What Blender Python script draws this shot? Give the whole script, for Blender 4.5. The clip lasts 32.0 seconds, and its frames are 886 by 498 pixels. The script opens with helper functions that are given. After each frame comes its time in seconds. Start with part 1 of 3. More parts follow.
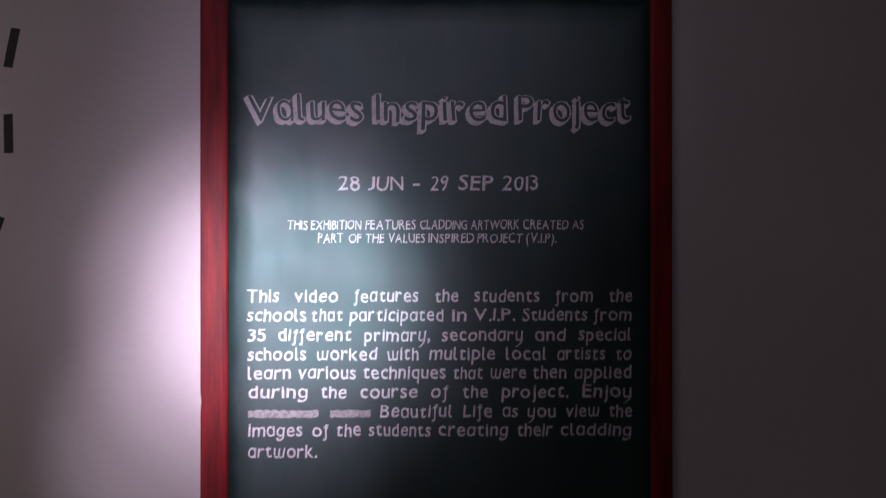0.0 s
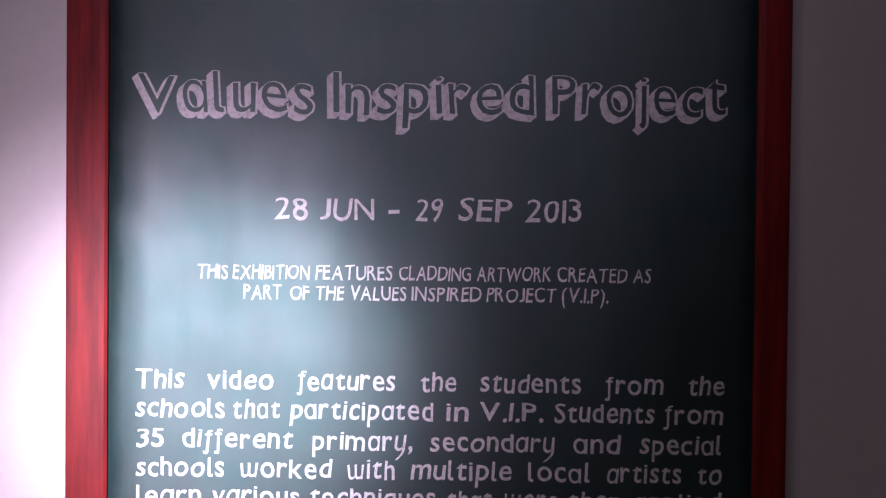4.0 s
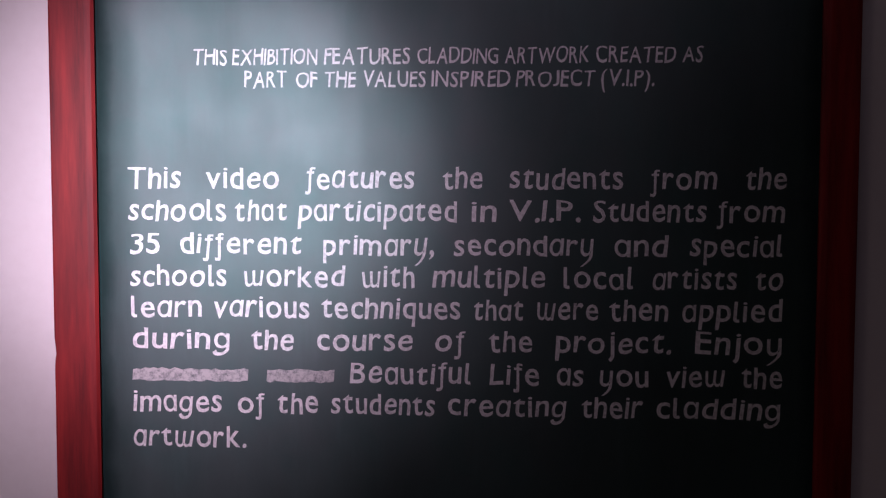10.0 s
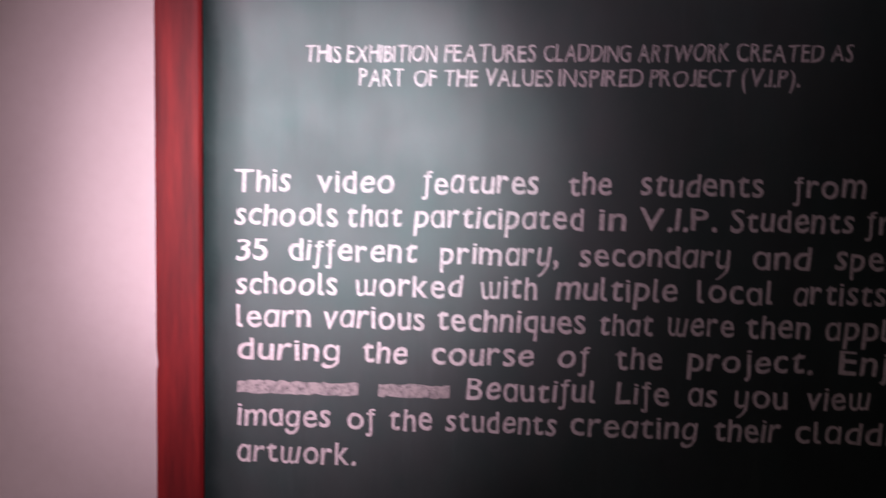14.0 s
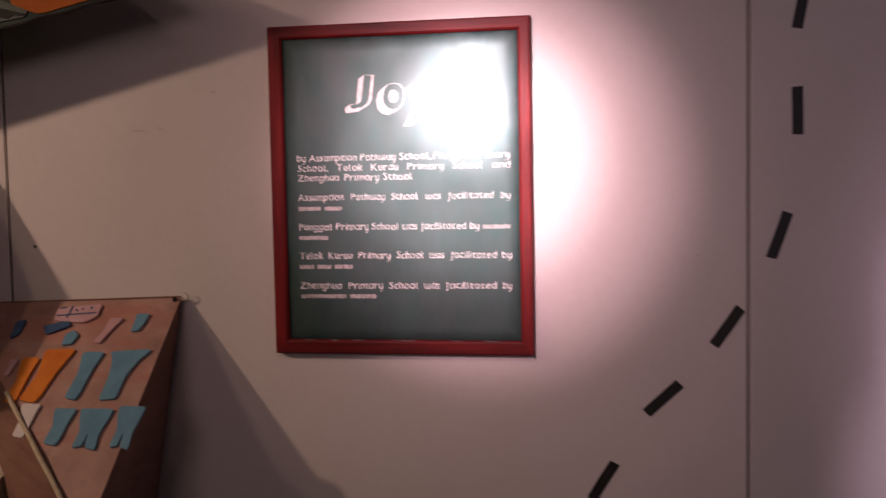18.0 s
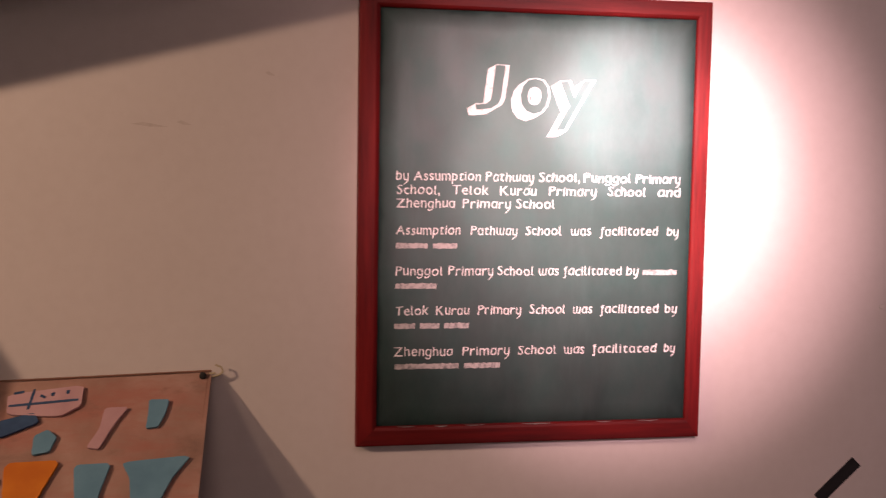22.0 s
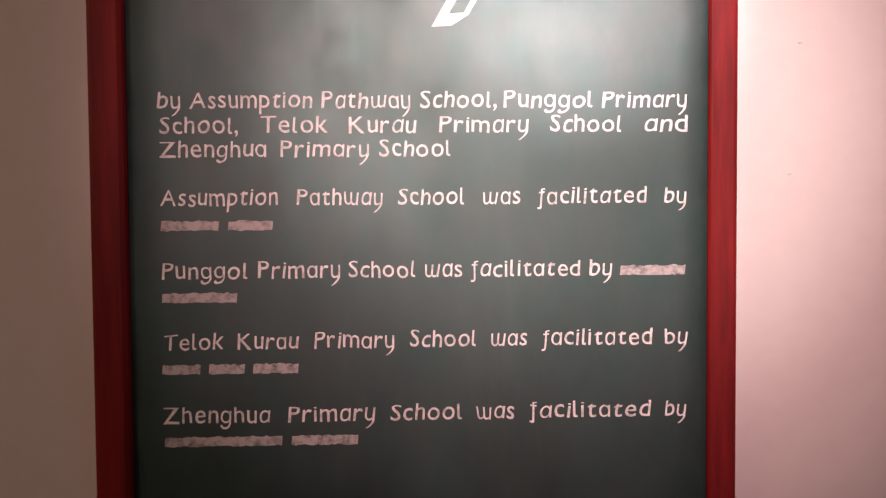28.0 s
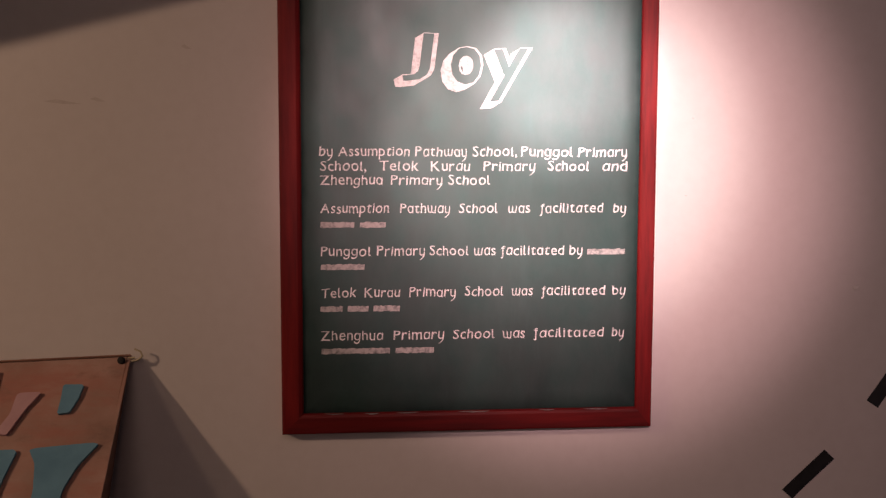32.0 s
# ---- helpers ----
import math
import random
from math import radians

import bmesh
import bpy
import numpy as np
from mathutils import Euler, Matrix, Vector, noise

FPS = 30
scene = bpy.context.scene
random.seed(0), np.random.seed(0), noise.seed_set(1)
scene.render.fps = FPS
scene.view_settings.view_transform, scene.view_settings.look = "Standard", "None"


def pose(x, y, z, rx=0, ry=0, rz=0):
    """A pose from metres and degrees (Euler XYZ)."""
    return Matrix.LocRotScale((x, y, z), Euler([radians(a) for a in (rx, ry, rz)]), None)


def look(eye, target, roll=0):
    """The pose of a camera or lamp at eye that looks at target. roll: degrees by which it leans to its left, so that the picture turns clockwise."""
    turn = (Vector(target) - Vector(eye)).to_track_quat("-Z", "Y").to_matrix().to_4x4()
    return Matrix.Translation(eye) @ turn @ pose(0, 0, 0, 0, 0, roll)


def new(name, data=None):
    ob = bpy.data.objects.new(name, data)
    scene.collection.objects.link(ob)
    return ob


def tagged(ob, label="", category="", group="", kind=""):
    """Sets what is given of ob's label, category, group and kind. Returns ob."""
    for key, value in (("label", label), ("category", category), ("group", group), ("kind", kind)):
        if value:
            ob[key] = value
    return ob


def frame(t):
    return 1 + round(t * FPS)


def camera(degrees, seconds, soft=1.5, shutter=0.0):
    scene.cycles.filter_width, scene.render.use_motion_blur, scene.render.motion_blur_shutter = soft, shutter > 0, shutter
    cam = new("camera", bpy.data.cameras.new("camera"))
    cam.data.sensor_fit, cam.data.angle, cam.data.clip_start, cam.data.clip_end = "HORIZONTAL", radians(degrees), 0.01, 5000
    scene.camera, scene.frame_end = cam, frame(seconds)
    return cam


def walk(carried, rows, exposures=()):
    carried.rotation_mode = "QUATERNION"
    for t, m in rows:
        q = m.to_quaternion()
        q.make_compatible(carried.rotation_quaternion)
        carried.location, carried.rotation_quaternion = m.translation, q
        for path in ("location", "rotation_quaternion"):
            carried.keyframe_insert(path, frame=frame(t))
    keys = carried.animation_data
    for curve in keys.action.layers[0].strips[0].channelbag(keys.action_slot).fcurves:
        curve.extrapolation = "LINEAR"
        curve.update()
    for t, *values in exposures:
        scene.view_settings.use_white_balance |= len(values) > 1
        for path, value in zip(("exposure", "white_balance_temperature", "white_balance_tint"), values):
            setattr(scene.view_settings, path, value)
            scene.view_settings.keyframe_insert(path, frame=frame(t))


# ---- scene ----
cam = camera(46.00, 32.0, soft=1.25, shutter=0.45)
# seconds, stops, kelvin, tint
EXPOSURES = [(0.0, 0.1, 5650, 18), (3.0, 0.76, 5700, 23), (6.0, 0.4, 5600, 17), (7.0, 0.14, 5600, 17), (9.0, -0.16, 5750, 22), (12.0, -0.2, 6000, 25), (13.0, -0.18, 6100, 25), (14.0, -0.20, 6650, 32), (15.0, -0.32, 6450, 25), (15.5, 0.0, 6400, 20), (17.5, 0.44, 6350, 32), (19.0, 0.42, 6450, 34), (20.0, 0.25, 6450, 31), (21.0, 0.20, 6600, 31), (22.3, 0.92, 6950, 35), (23.0, 0.67, 6950, 35), (24.0, 0.23, 6900, 33), (25.5, -0.1, 6950, 31), (28.0, -0.28, 7000, 32), (30.0, -0.20, 6850, 31), (31.0, -0.28, 6950, 28), (32.0, 0.04, 6900, 30)]
# seconds, place in metres, pitch, roll and yaw in degrees
PATH = [
    (0.0, 1.217, -2.751, 1.310, 0.28, 0.07, -0.62),
    (0.5, 1.177, -2.584, 1.459, -1.15, -1.21, -1.75),
    (1.0, 1.246, -2.523, 1.485, -2.26, 0.59, -0.41),
    (1.5, 1.212, -2.481, 1.429, 0.32, 1.24, -0.26),
    (2.0, 1.233, -2.348, 1.501, -0.14, 0.55, -0.13),
    (2.5, 1.248, -2.200, 1.507, -0.06, 0.39, 0.23),
    (3.0, 1.244, -2.042, 1.501, -0.33, 0.04, -0.26),
    (3.5, 1.292, -1.908, 1.465, -0.75, -0.58, 0.76),
    (5.5, 1.314, -1.647, 1.456, -1.77, -0.32, 2.08),
    (6.0, 1.330, -1.647, 1.430, -2.14, -0.41, 2.37),
    (6.5, 1.329, -1.644, 1.389, -1.87, -0.45, 2.51),
    (7.0, 1.328, -1.634, 1.362, -2.58, -0.58, 2.40),
    (7.5, 1.330, -1.625, 1.315, -2.67, -0.63, 2.47),
    (8.0, 1.335, -1.611, 1.278, -3.30, -0.69, 2.36),
    (8.5, 1.352, -1.606, 1.238, -2.96, -0.83, 2.67),
    (9.0, 1.330, -1.608, 1.243, -3.31, -0.55, 2.85),
    (9.5, 1.334, -1.612, 1.214, -3.45, -0.30, 2.99),
    (10.0, 1.323, -1.615, 1.186, -3.35, -0.09, 3.47),
    (10.5, 1.324, -1.615, 1.192, -3.32, -0.04, 3.50),
    (11.0, 1.325, -1.611, 1.181, -3.59, 0.06, 3.58),
    (11.5, 1.321, -1.604, 1.175, -3.45, -0.17, 3.71),
    (12.0, 1.323, -1.563, 1.157, -3.46, -0.41, 3.47),
    (12.5, 1.338, -1.524, 1.149, -3.38, -0.16, 3.28),
    (13.0, 1.319, -1.494, 1.158, -3.20, -0.24, 2.97),
    (13.5, 1.287, -1.506, 1.167, -3.28, -0.71, 2.97),
    (14.0, 1.186, -1.532, 1.201, -3.65, -0.62, 5.37),
    (14.5, 1.040, -1.753, 1.293, -5.73, -2.04, 7.70),
    (14.7, 0.837, -2.040, 1.262, -4.19, -2.55, 3.16),
    (15.0, 0.650, -2.584, 1.369, -6.28, -2.63, 3.10),
    (15.2, 0.516, -2.675, 1.389, -6.49, -2.85, 2.11),
    (15.5, 0.401, -2.687, 1.389, -6.21, -2.50, 3.51),
    (17.5, -0.460, -2.323, 1.475, -3.81, -0.75, 1.23),
    (18.0, -0.739, -2.222, 1.494, -3.80, 1.08, -2.11),
    (18.5, -0.919, -1.983, 1.575, -4.25, 2.61, -1.22),
    (19.0, -1.163, -1.879, 1.583, -3.36, -0.56, -7.43),
    (19.5, -1.354, -1.869, 1.631, -3.76, -0.52, -13.08),
    (20.0, -1.417, -1.835, 1.622, -3.23, -0.50, -18.46),
    (20.5, -1.309, -1.727, 1.591, -3.38, 2.04, -18.60),
    (21.0, -1.365, -1.543, 1.571, -3.87, -0.07, -19.64),
    (21.5, -1.439, -1.482, 1.535, -3.31, -1.46, -19.68),
    (22.0, -1.566, -1.417, 1.565, -4.55, -0.90, -22.30),
    (22.5, -1.524, -1.406, 1.571, -4.87, -0.43, -23.99),
    (23.0, -1.359, -1.440, 1.579, -4.73, -0.61, -21.49),
    (23.5, -1.302, -1.433, 1.577, -4.26, 1.46, -18.52),
    (24.0, -1.233, -1.447, 1.588, -4.92, 1.57, -17.02),
    (24.5, -1.198, -1.395, 1.559, -5.00, 1.53, -16.89),
    (25.0, -1.151, -1.301, 1.532, -3.38, 1.13, -16.50),
    (25.5, -1.096, -1.212, 1.540, -3.66, 0.71, -14.88),
    (27.5, -1.008, -0.871, 1.473, -3.14, 0.15, -15.57),
    (28.0, -0.981, -0.801, 1.454, -2.63, 0.40, -14.93),
    (28.5, -0.976, -0.777, 1.453, -3.03, 0.31, -14.91),
    (29.0, -0.968, -0.754, 1.445, -2.81, 0.33, -14.69),
    (29.5, -0.964, -0.748, 1.440, -2.65, 0.24, -14.87),
    (30.0, -0.960, -0.749, 1.447, -2.86, 0.01, -15.09),
    (30.5, -0.992, -0.812, 1.457, -2.65, 0.28, -15.07),
    (31.0, -1.075, -1.012, 1.518, -4.71, 0.32, -16.58),
    (31.5, -1.277, -1.436, 1.546, -5.25, 1.15, -18.44),
    (32.0, -1.307, -1.422, 1.546, -5.25, -0.14, -17.94),
]
walk(cam, [(t, pose(x, y, z, 90 + pitch, roll, yaw)) for t, x, y, z, pitch, roll, yaw in PATH], EXPOSURES)

# ---- light and exposure ----
PHI = radians(-12.456)
CP, SP = math.cos(PHI), math.sin(PHI)


def wall_b(v, out, z):
    """A place on the turned wall: v along it from the joint, out from its face, z up."""
    return Vector((v * CP + out * SP, v * SP - out * CP, z))


def spot(name, eye, target, watts, degrees, blend, colour, radius=0.03):
    data = bpy.data.lights.new(name, "SPOT")
    data.energy, data.spot_size, data.spot_blend = watts, radians(degrees), blend
    data.color, data.shadow_soft_size = colour, radius
    ob = new(name, data)
    ob.matrix_world = look(eye, target)
    return ob


world = bpy.data.worlds.new("dim_gallery")
scene.world = world
world.use_nodes = True
world.node_tree.nodes["Background"].inputs["Color"].default_value = (0.9, 0.85, 0.85, 1)
world.node_tree.nodes["Background"].inputs["Strength"].default_value = 0.02

# a track spot on each sign, with its hot core, its beam and its spill, and a warm one on the artwork
EYE_A = (0.42, -2.4, 1.50)
EYE_B, AIM_B = wall_b(-0.95, 2.4, 2.10), wall_b(-0.60, 0, 1.53)
WIDE_B = wall_b(-0.90, 2.4, 2.90)
for watts, degrees, x, z, colour in (
        (150, 16, 0.90, 1.22, (0.62, 1.0, 0.92)), (195, 20, 0.82, 1.19, (1.0, 0.83, 0.90)), (132, 27, 0.80, 1.19, (1.0, 0.77, 0.87)),
        (25, 38, 0.86, 1.22, (1.0, 0.76, 0.86)), (64, 23, 0.63, 0.78, (1.0, 0.78, 0.86)), (9, 56, 0.15, 1.50, (1.0, 0.80, 0.86))):
    spot("track_spot_a", EYE_A, (x, 0, z), watts, degrees, 1.0, colour)
# added unseen spot that puts the sheen on the large sign's upper board
spot("sheen_spot_d", (0.95, -2.4, 2.6), (1.10, 0, 1.85), 28, 36, 1.0, (1.0, 0.77, 0.91), 0.08)
spot("track_spot_b", EYE_B, wall_b(-0.61, 0, 1.66), 790, 8.0, 1.0, (1.0, 0.76, 0.76))
spot("track_spot_b", EYE_B, wall_b(-0.60, 0, 1.56), 270, 16, 1.0, (0.88, 0.86, 0.78))
spot("track_spot_b", EYE_B, AIM_B, 235, 24, 1.0, (1.0, 0.66, 0.64))
for watts, degrees, colour in ((30, 30, (1.0, 0.70, 0.63)), (7, 52, (1.0, 0.73, 0.58))):
    spot("track_spot_b", WIDE_B, AIM_B, watts, degrees, 1.0, colour, 0.07)
spot("track_spot_c", wall_b(-3.6, 1.7, 2.45), wall_b(-1.80, 0, 1.35), 76, 54, 1.0, (1.0, 0.73, 0.46), 0.05)
spot("track_spot_c", wall_b(-3.1, 1.8, 2.6), wall_b(-1.80, 0, 1.35), 15, 54, 1.0, (1.0, 0.73, 0.46), 0.05)
# unseen fill, added overhead in place of the gallery's ambient light
lamp = bpy.data.lights.new("unseen_fill", "AREA")
lamp.energy, lamp.size, lamp.color = 3.4, 1.0, (1.0, 0.80, 0.86)
new("unseen_fill", lamp).matrix_world = look((1.2, -2.0, 2.95), (1.2, -2.0, 0))
# unseen fill at the room's back, added to lift the artwork's shadows
lamp = bpy.data.lights.new("unseen_fill", "AREA")
lamp.energy, lamp.size, lamp.color = 11.8, 1.2, (1.0, 0.79, 0.64)
new("unseen_fill", lamp).matrix_world = look((-2.7, -4.3, 2.7), (-1.9, 0.3, 1.6))

# ---- materials ----


def material(name):
    mat = bpy.data.materials.new(name)
    mat.use_nodes = True
    tree = mat.node_tree
    return mat, tree, tree.nodes["Principled BSDF"]


def link(tree, a, b):
    tree.links.new(a, b)


def noise_node(tree, scale, detail=4.0, stretch=(1, 1, 1), rough=0.55):
    co = tree.nodes.new("ShaderNodeTexCoord")
    mp = tree.nodes.new("ShaderNodeMapping")
    mp.inputs["Scale"].default_value = stretch
    nz = tree.nodes.new("ShaderNodeTexNoise")
    nz.inputs["Scale"].default_value, nz.inputs["Detail"].default_value = scale, detail
    nz.inputs["Roughness"].default_value = rough
    link(tree, co.outputs["Object"], mp.inputs["Vector"])
    link(tree, mp.outputs["Vector"], nz.inputs["Vector"])
    return nz


def ramp_node(tree, fac, stops):
    rp = tree.nodes.new("ShaderNodeValToRGB")
    rp.color_ramp.elements[0].position, rp.color_ramp.elements[0].color = stops[0][0], (*stops[0][1], 1)
    rp.color_ramp.elements[1].position, rp.color_ramp.elements[1].color = stops[-1][0], (*stops[-1][1], 1)
    for pos, col in stops[1:-1]:
        rp.color_ramp.elements.new(pos).color = (*col, 1)
    link(tree, fac, rp.inputs["Fac"])
    return rp


def mix_node(tree, fac, a, b, blend="MIX"):
    mx = tree.nodes.new("ShaderNodeMix")
    mx.data_type, mx.blend_type = "RGBA", blend
    if isinstance(fac, (int, float)):
        mx.inputs["Factor"].default_value = fac
    else:
        link(tree, fac, mx.inputs["Factor"])
    for sock, val in ((mx.inputs[6], a), (mx.inputs[7], b)):
        if isinstance(val, tuple):
            sock.default_value = (*val, 1)
        else:
            link(tree, val, sock)
    return mx.outputs[2]


def bump(tree, bsdf, height, strength, distance):
    bp = tree.nodes.new("ShaderNodeBump")
    bp.inputs["Strength"].default_value, bp.inputs["Distance"].default_value = strength, distance
    link(tree, height, bp.inputs["Height"])
    link(tree, bp.outputs["Normal"], bsdf.inputs["Normal"])


def surface(name, dark, light, scale=8, stretch=(1, 1, 1), rough=0.6, bump_scale=0, bump_mm=0.3, metal=0.0, detail=5.0):
    """A two-tone mottled surface with an optional fine relief."""
    mat, tree, bsdf = material(name)
    nz = noise_node(tree, scale, detail, stretch)
    rp = ramp_node(tree, nz.outputs["Fac"], [(0.3, dark), (0.7, light)])
    link(tree, rp.outputs["Color"], bsdf.inputs["Base Color"])
    bsdf.inputs["Roughness"].default_value, bsdf.inputs["Metallic"].default_value = rough, metal
    if bump_scale:
        bump(tree, bsdf, noise_node(tree, bump_scale, 3.0, stretch).outputs["Fac"], 0.5, bump_mm / 1000)
    return mat


def wall_paint():
    mat, tree, bsdf = material("wall_paint")
    big = noise_node(tree, 1.3, 3.0)
    fine = noise_node(tree, 45, 4.0)
    base = ramp_node(tree, big.outputs["Fac"], [(0.3, (0.66, 0.61, 0.59)), (0.7, (0.72, 0.68, 0.66))])
    speck = ramp_node(tree, fine.outputs["Fac"], [(0.25, (0.965, 0.96, 0.955)), (0.6, (1, 1, 1))])
    col = mix_node(tree, 1.0, base.outputs["Color"], speck.outputs["Color"], "MULTIPLY")
    scuff = noise_node(tree, 5.0, 6.0, (0.35, 1, 2.2), 0.7)
    mask = ramp_node(tree, scuff.outputs["Fac"], [(0.66, (0, 0, 0)), (0.90, (0.14, 0.14, 0.14))])
    col = mix_node(tree, mask.outputs["Color"], col, (0.50, 0.45, 0.42))
    link(tree, col, bsdf.inputs["Base Color"])
    bsdf.inputs["Roughness"].default_value = 0.72
    bump(tree, bsdf, noise_node(tree, 260, 3.0).outputs["Fac"], 0.12, 0.0004)
    return mat


def red_wood(name, stretch, tone=1.0):
    mat, tree, bsdf = material(name)
    grain = noise_node(tree, 9, 8.0, stretch, 0.65)
    wide = noise_node(tree, 3.0, 3.0)
    stops = [(0.25, (0.075, 0.003, 0.003)), (0.5, (0.20, 0.009, 0.009)), (0.75, (0.32, 0.018, 0.014))]
    col = ramp_node(tree, grain.outputs["Fac"], [(at, tuple(c * tone for c in rgb)) for at, rgb in stops])
    cast = ramp_node(tree, wide.outputs["Fac"], [(0.3, (0.72, 0.66, 0.66)), (0.7, (1, 1, 1))])
    link(tree, mix_node(tree, 1.0, col.outputs["Color"], cast.outputs["Color"], "MULTIPLY"), bsdf.inputs["Base Color"])
    bsdf.inputs["Roughness"].default_value = 0.55
    bsdf.inputs["Specular IOR Level"].default_value = 0.25
    bump(tree, bsdf, grain.outputs["Fac"], 0.3, 0.0006)
    return mat


def sums(tree, kind, a, b):
    """A Math node of that kind on two values or sockets."""
    node = tree.nodes.new("ShaderNodeMath")
    node.operation = kind
    for sock, val in zip(node.inputs, (a, b)):
        if isinstance(val, (int, float)):
            sock.default_value = val
        else:
            link(tree, val, sock)
    return node.outputs[0]


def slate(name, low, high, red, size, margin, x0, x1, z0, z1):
    """Chalkboard green after many wipings: cloudy chalk dust, soft streaks and fine scratches. Roughness rises and
    specular falls towards the rim of the board, between x0 and x1 and between z0 and z1, which darkens its border."""
    mat, tree, bsdf = material(name)
    cloud = noise_node(tree, size, 8.0, (1.25, 1, 0.8), 0.72)
    streak = noise_node(tree, size * 1.1, 7.0, (1.0, 1, 0.5), 0.7)
    wipe = noise_node(tree, 26.0, 6.0, (1.0, 1, 0.12), 0.7)
    base = ramp_node(tree, cloud.outputs["Fac"], [(0.3, (0.006, 0.014, 0.0135)), (0.72, (0.013, 0.027, 0.025))])
    dust = ramp_node(tree, streak.outputs["Fac"], [(0.40, (0, 0, 0)), (0.68, (0.6, 0.6, 0.6))])
    col = mix_node(tree, dust.outputs["Color"], base.outputs["Color"], (0.023, 0.049, 0.045))
    lines = ramp_node(tree, wipe.outputs["Fac"], [(0.55, (0, 0, 0)), (0.8, (0.35, 0.35, 0.35))])
    link(tree, mix_node(tree, lines.outputs["Color"], col, (0.042, 0.067, 0.066)), bsdf.inputs["Base Color"])
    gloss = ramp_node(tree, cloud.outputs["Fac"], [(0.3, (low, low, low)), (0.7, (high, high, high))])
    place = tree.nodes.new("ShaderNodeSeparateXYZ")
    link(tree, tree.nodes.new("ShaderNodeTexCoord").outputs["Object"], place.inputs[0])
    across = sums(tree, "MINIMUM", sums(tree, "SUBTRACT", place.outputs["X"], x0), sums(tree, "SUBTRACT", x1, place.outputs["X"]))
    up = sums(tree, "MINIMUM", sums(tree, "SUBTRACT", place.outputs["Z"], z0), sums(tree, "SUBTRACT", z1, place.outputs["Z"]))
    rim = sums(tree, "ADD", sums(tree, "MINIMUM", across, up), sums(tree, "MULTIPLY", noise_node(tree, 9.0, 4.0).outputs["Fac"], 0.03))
    # 0 at the rim, 1 inside: the rim is made rougher, less specular, darker
    off_rim = ramp_node(tree, sums(tree, "DIVIDE", rim, margin), [(0.20, (0, 0, 0)), (0.42, (0.62, 0.62, 0.62)), (0.85, (1, 1, 1))])
    link(tree, mix_node(tree, off_rim.outputs["Color"], (0.78, 0.78, 0.78), gloss.outputs["Color"]), bsdf.inputs["Roughness"])
    link(tree, sums(tree, "MULTIPLY", sums(tree, "ADD", off_rim.outputs["Color"], 0.22), 0.82), bsdf.inputs["Specular IOR Level"])
    film = noise_node(tree, size * 2.2, 6.0, (1.0, 1, 0.7), 0.65)
    tint = ramp_node(tree, film.outputs["Fac"], [(0.36, (red - 0.10, 0.97, 0.92)), (0.50, (red, 1.0, 0.96)), (0.66, (red + 0.06, 1.0, 0.97))])
    link(tree, tint.outputs["Color"], bsdf.inputs["Specular Tint"])
    bump(tree, bsdf, noise_node(tree, 160, 4.0).outputs["Fac"], 0.05, 0.0003)
    return mat


def chalk(name, dark, light):
    mat, tree, bsdf = material(name)
    nz = noise_node(tree, 140, 4.0, (1, 1, 1), 0.7)
    rp = ramp_node(tree, nz.outputs["Fac"], [(0.3, dark), (0.55, light)])
    link(tree, rp.outputs["Color"], bsdf.inputs["Base Color"])
    bsdf.inputs["Roughness"].default_value = 0.85
    return mat


WALL = wall_paint()
RED_UP = red_wood("red_stained_wood_upright", (6, 6, 0.5), 1.1)
RED_ACROSS = red_wood("red_stained_wood_across", (0.5, 6, 6), 1.1)
# the same red wood, darkened for how the light falls on the small frame
DIMMED_RED_UP = red_wood("dimmed_red_wood_upright", (6, 6, 0.5), 0.95)
# darkest on top and bottom, as the bottom rail lies in weak light
DIMMED_RED_ACROSS = red_wood("dimmed_red_wood_across", (0.5, 6, 6), 0.7)
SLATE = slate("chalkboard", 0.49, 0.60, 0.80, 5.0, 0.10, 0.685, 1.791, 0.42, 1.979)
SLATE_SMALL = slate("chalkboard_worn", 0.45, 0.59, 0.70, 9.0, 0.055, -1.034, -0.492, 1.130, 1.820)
CHALK = chalk("white_chalk", (0.50, 0.47, 0.47), (0.80, 0.77, 0.77))
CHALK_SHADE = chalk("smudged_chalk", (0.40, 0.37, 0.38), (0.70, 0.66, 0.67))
CHALK_LIGHT = chalk("bright_chalk", (0.42, 0.42, 0.41), (0.82, 0.80, 0.79))
CHALK_RUBBED = chalk("rubbed_chalk", (0.14, 0.15, 0.15), (0.50, 0.47, 0.46))
DUST = chalk("settled_chalk_dust", (0.07, 0.05, 0.05), (0.22, 0.17, 0.165))
TAPE = surface("black_cloth_tape", (0.006, 0.006, 0.006), (0.016, 0.014, 0.014), 60, rough=0.55, bump_scale=700, bump_mm=0.2)
DARK_GAP = surface("dark_joint", (0.42, 0.38, 0.36), (0.50, 0.46, 0.44), 20, rough=0.9)
FLOOR = surface("grey_floor", (0.07, 0.065, 0.06), (0.11, 0.10, 0.095), 2.5, rough=0.55, bump_scale=60)
CEILING = surface("ceiling_paint", (0.30, 0.29, 0.28), (0.36, 0.35, 0.34), 2.0, rough=0.9)
BACK_PAINT = surface("far_wall_paint", (0.20, 0.19, 0.18), (0.26, 0.25, 0.24), 1.5, rough=0.8)

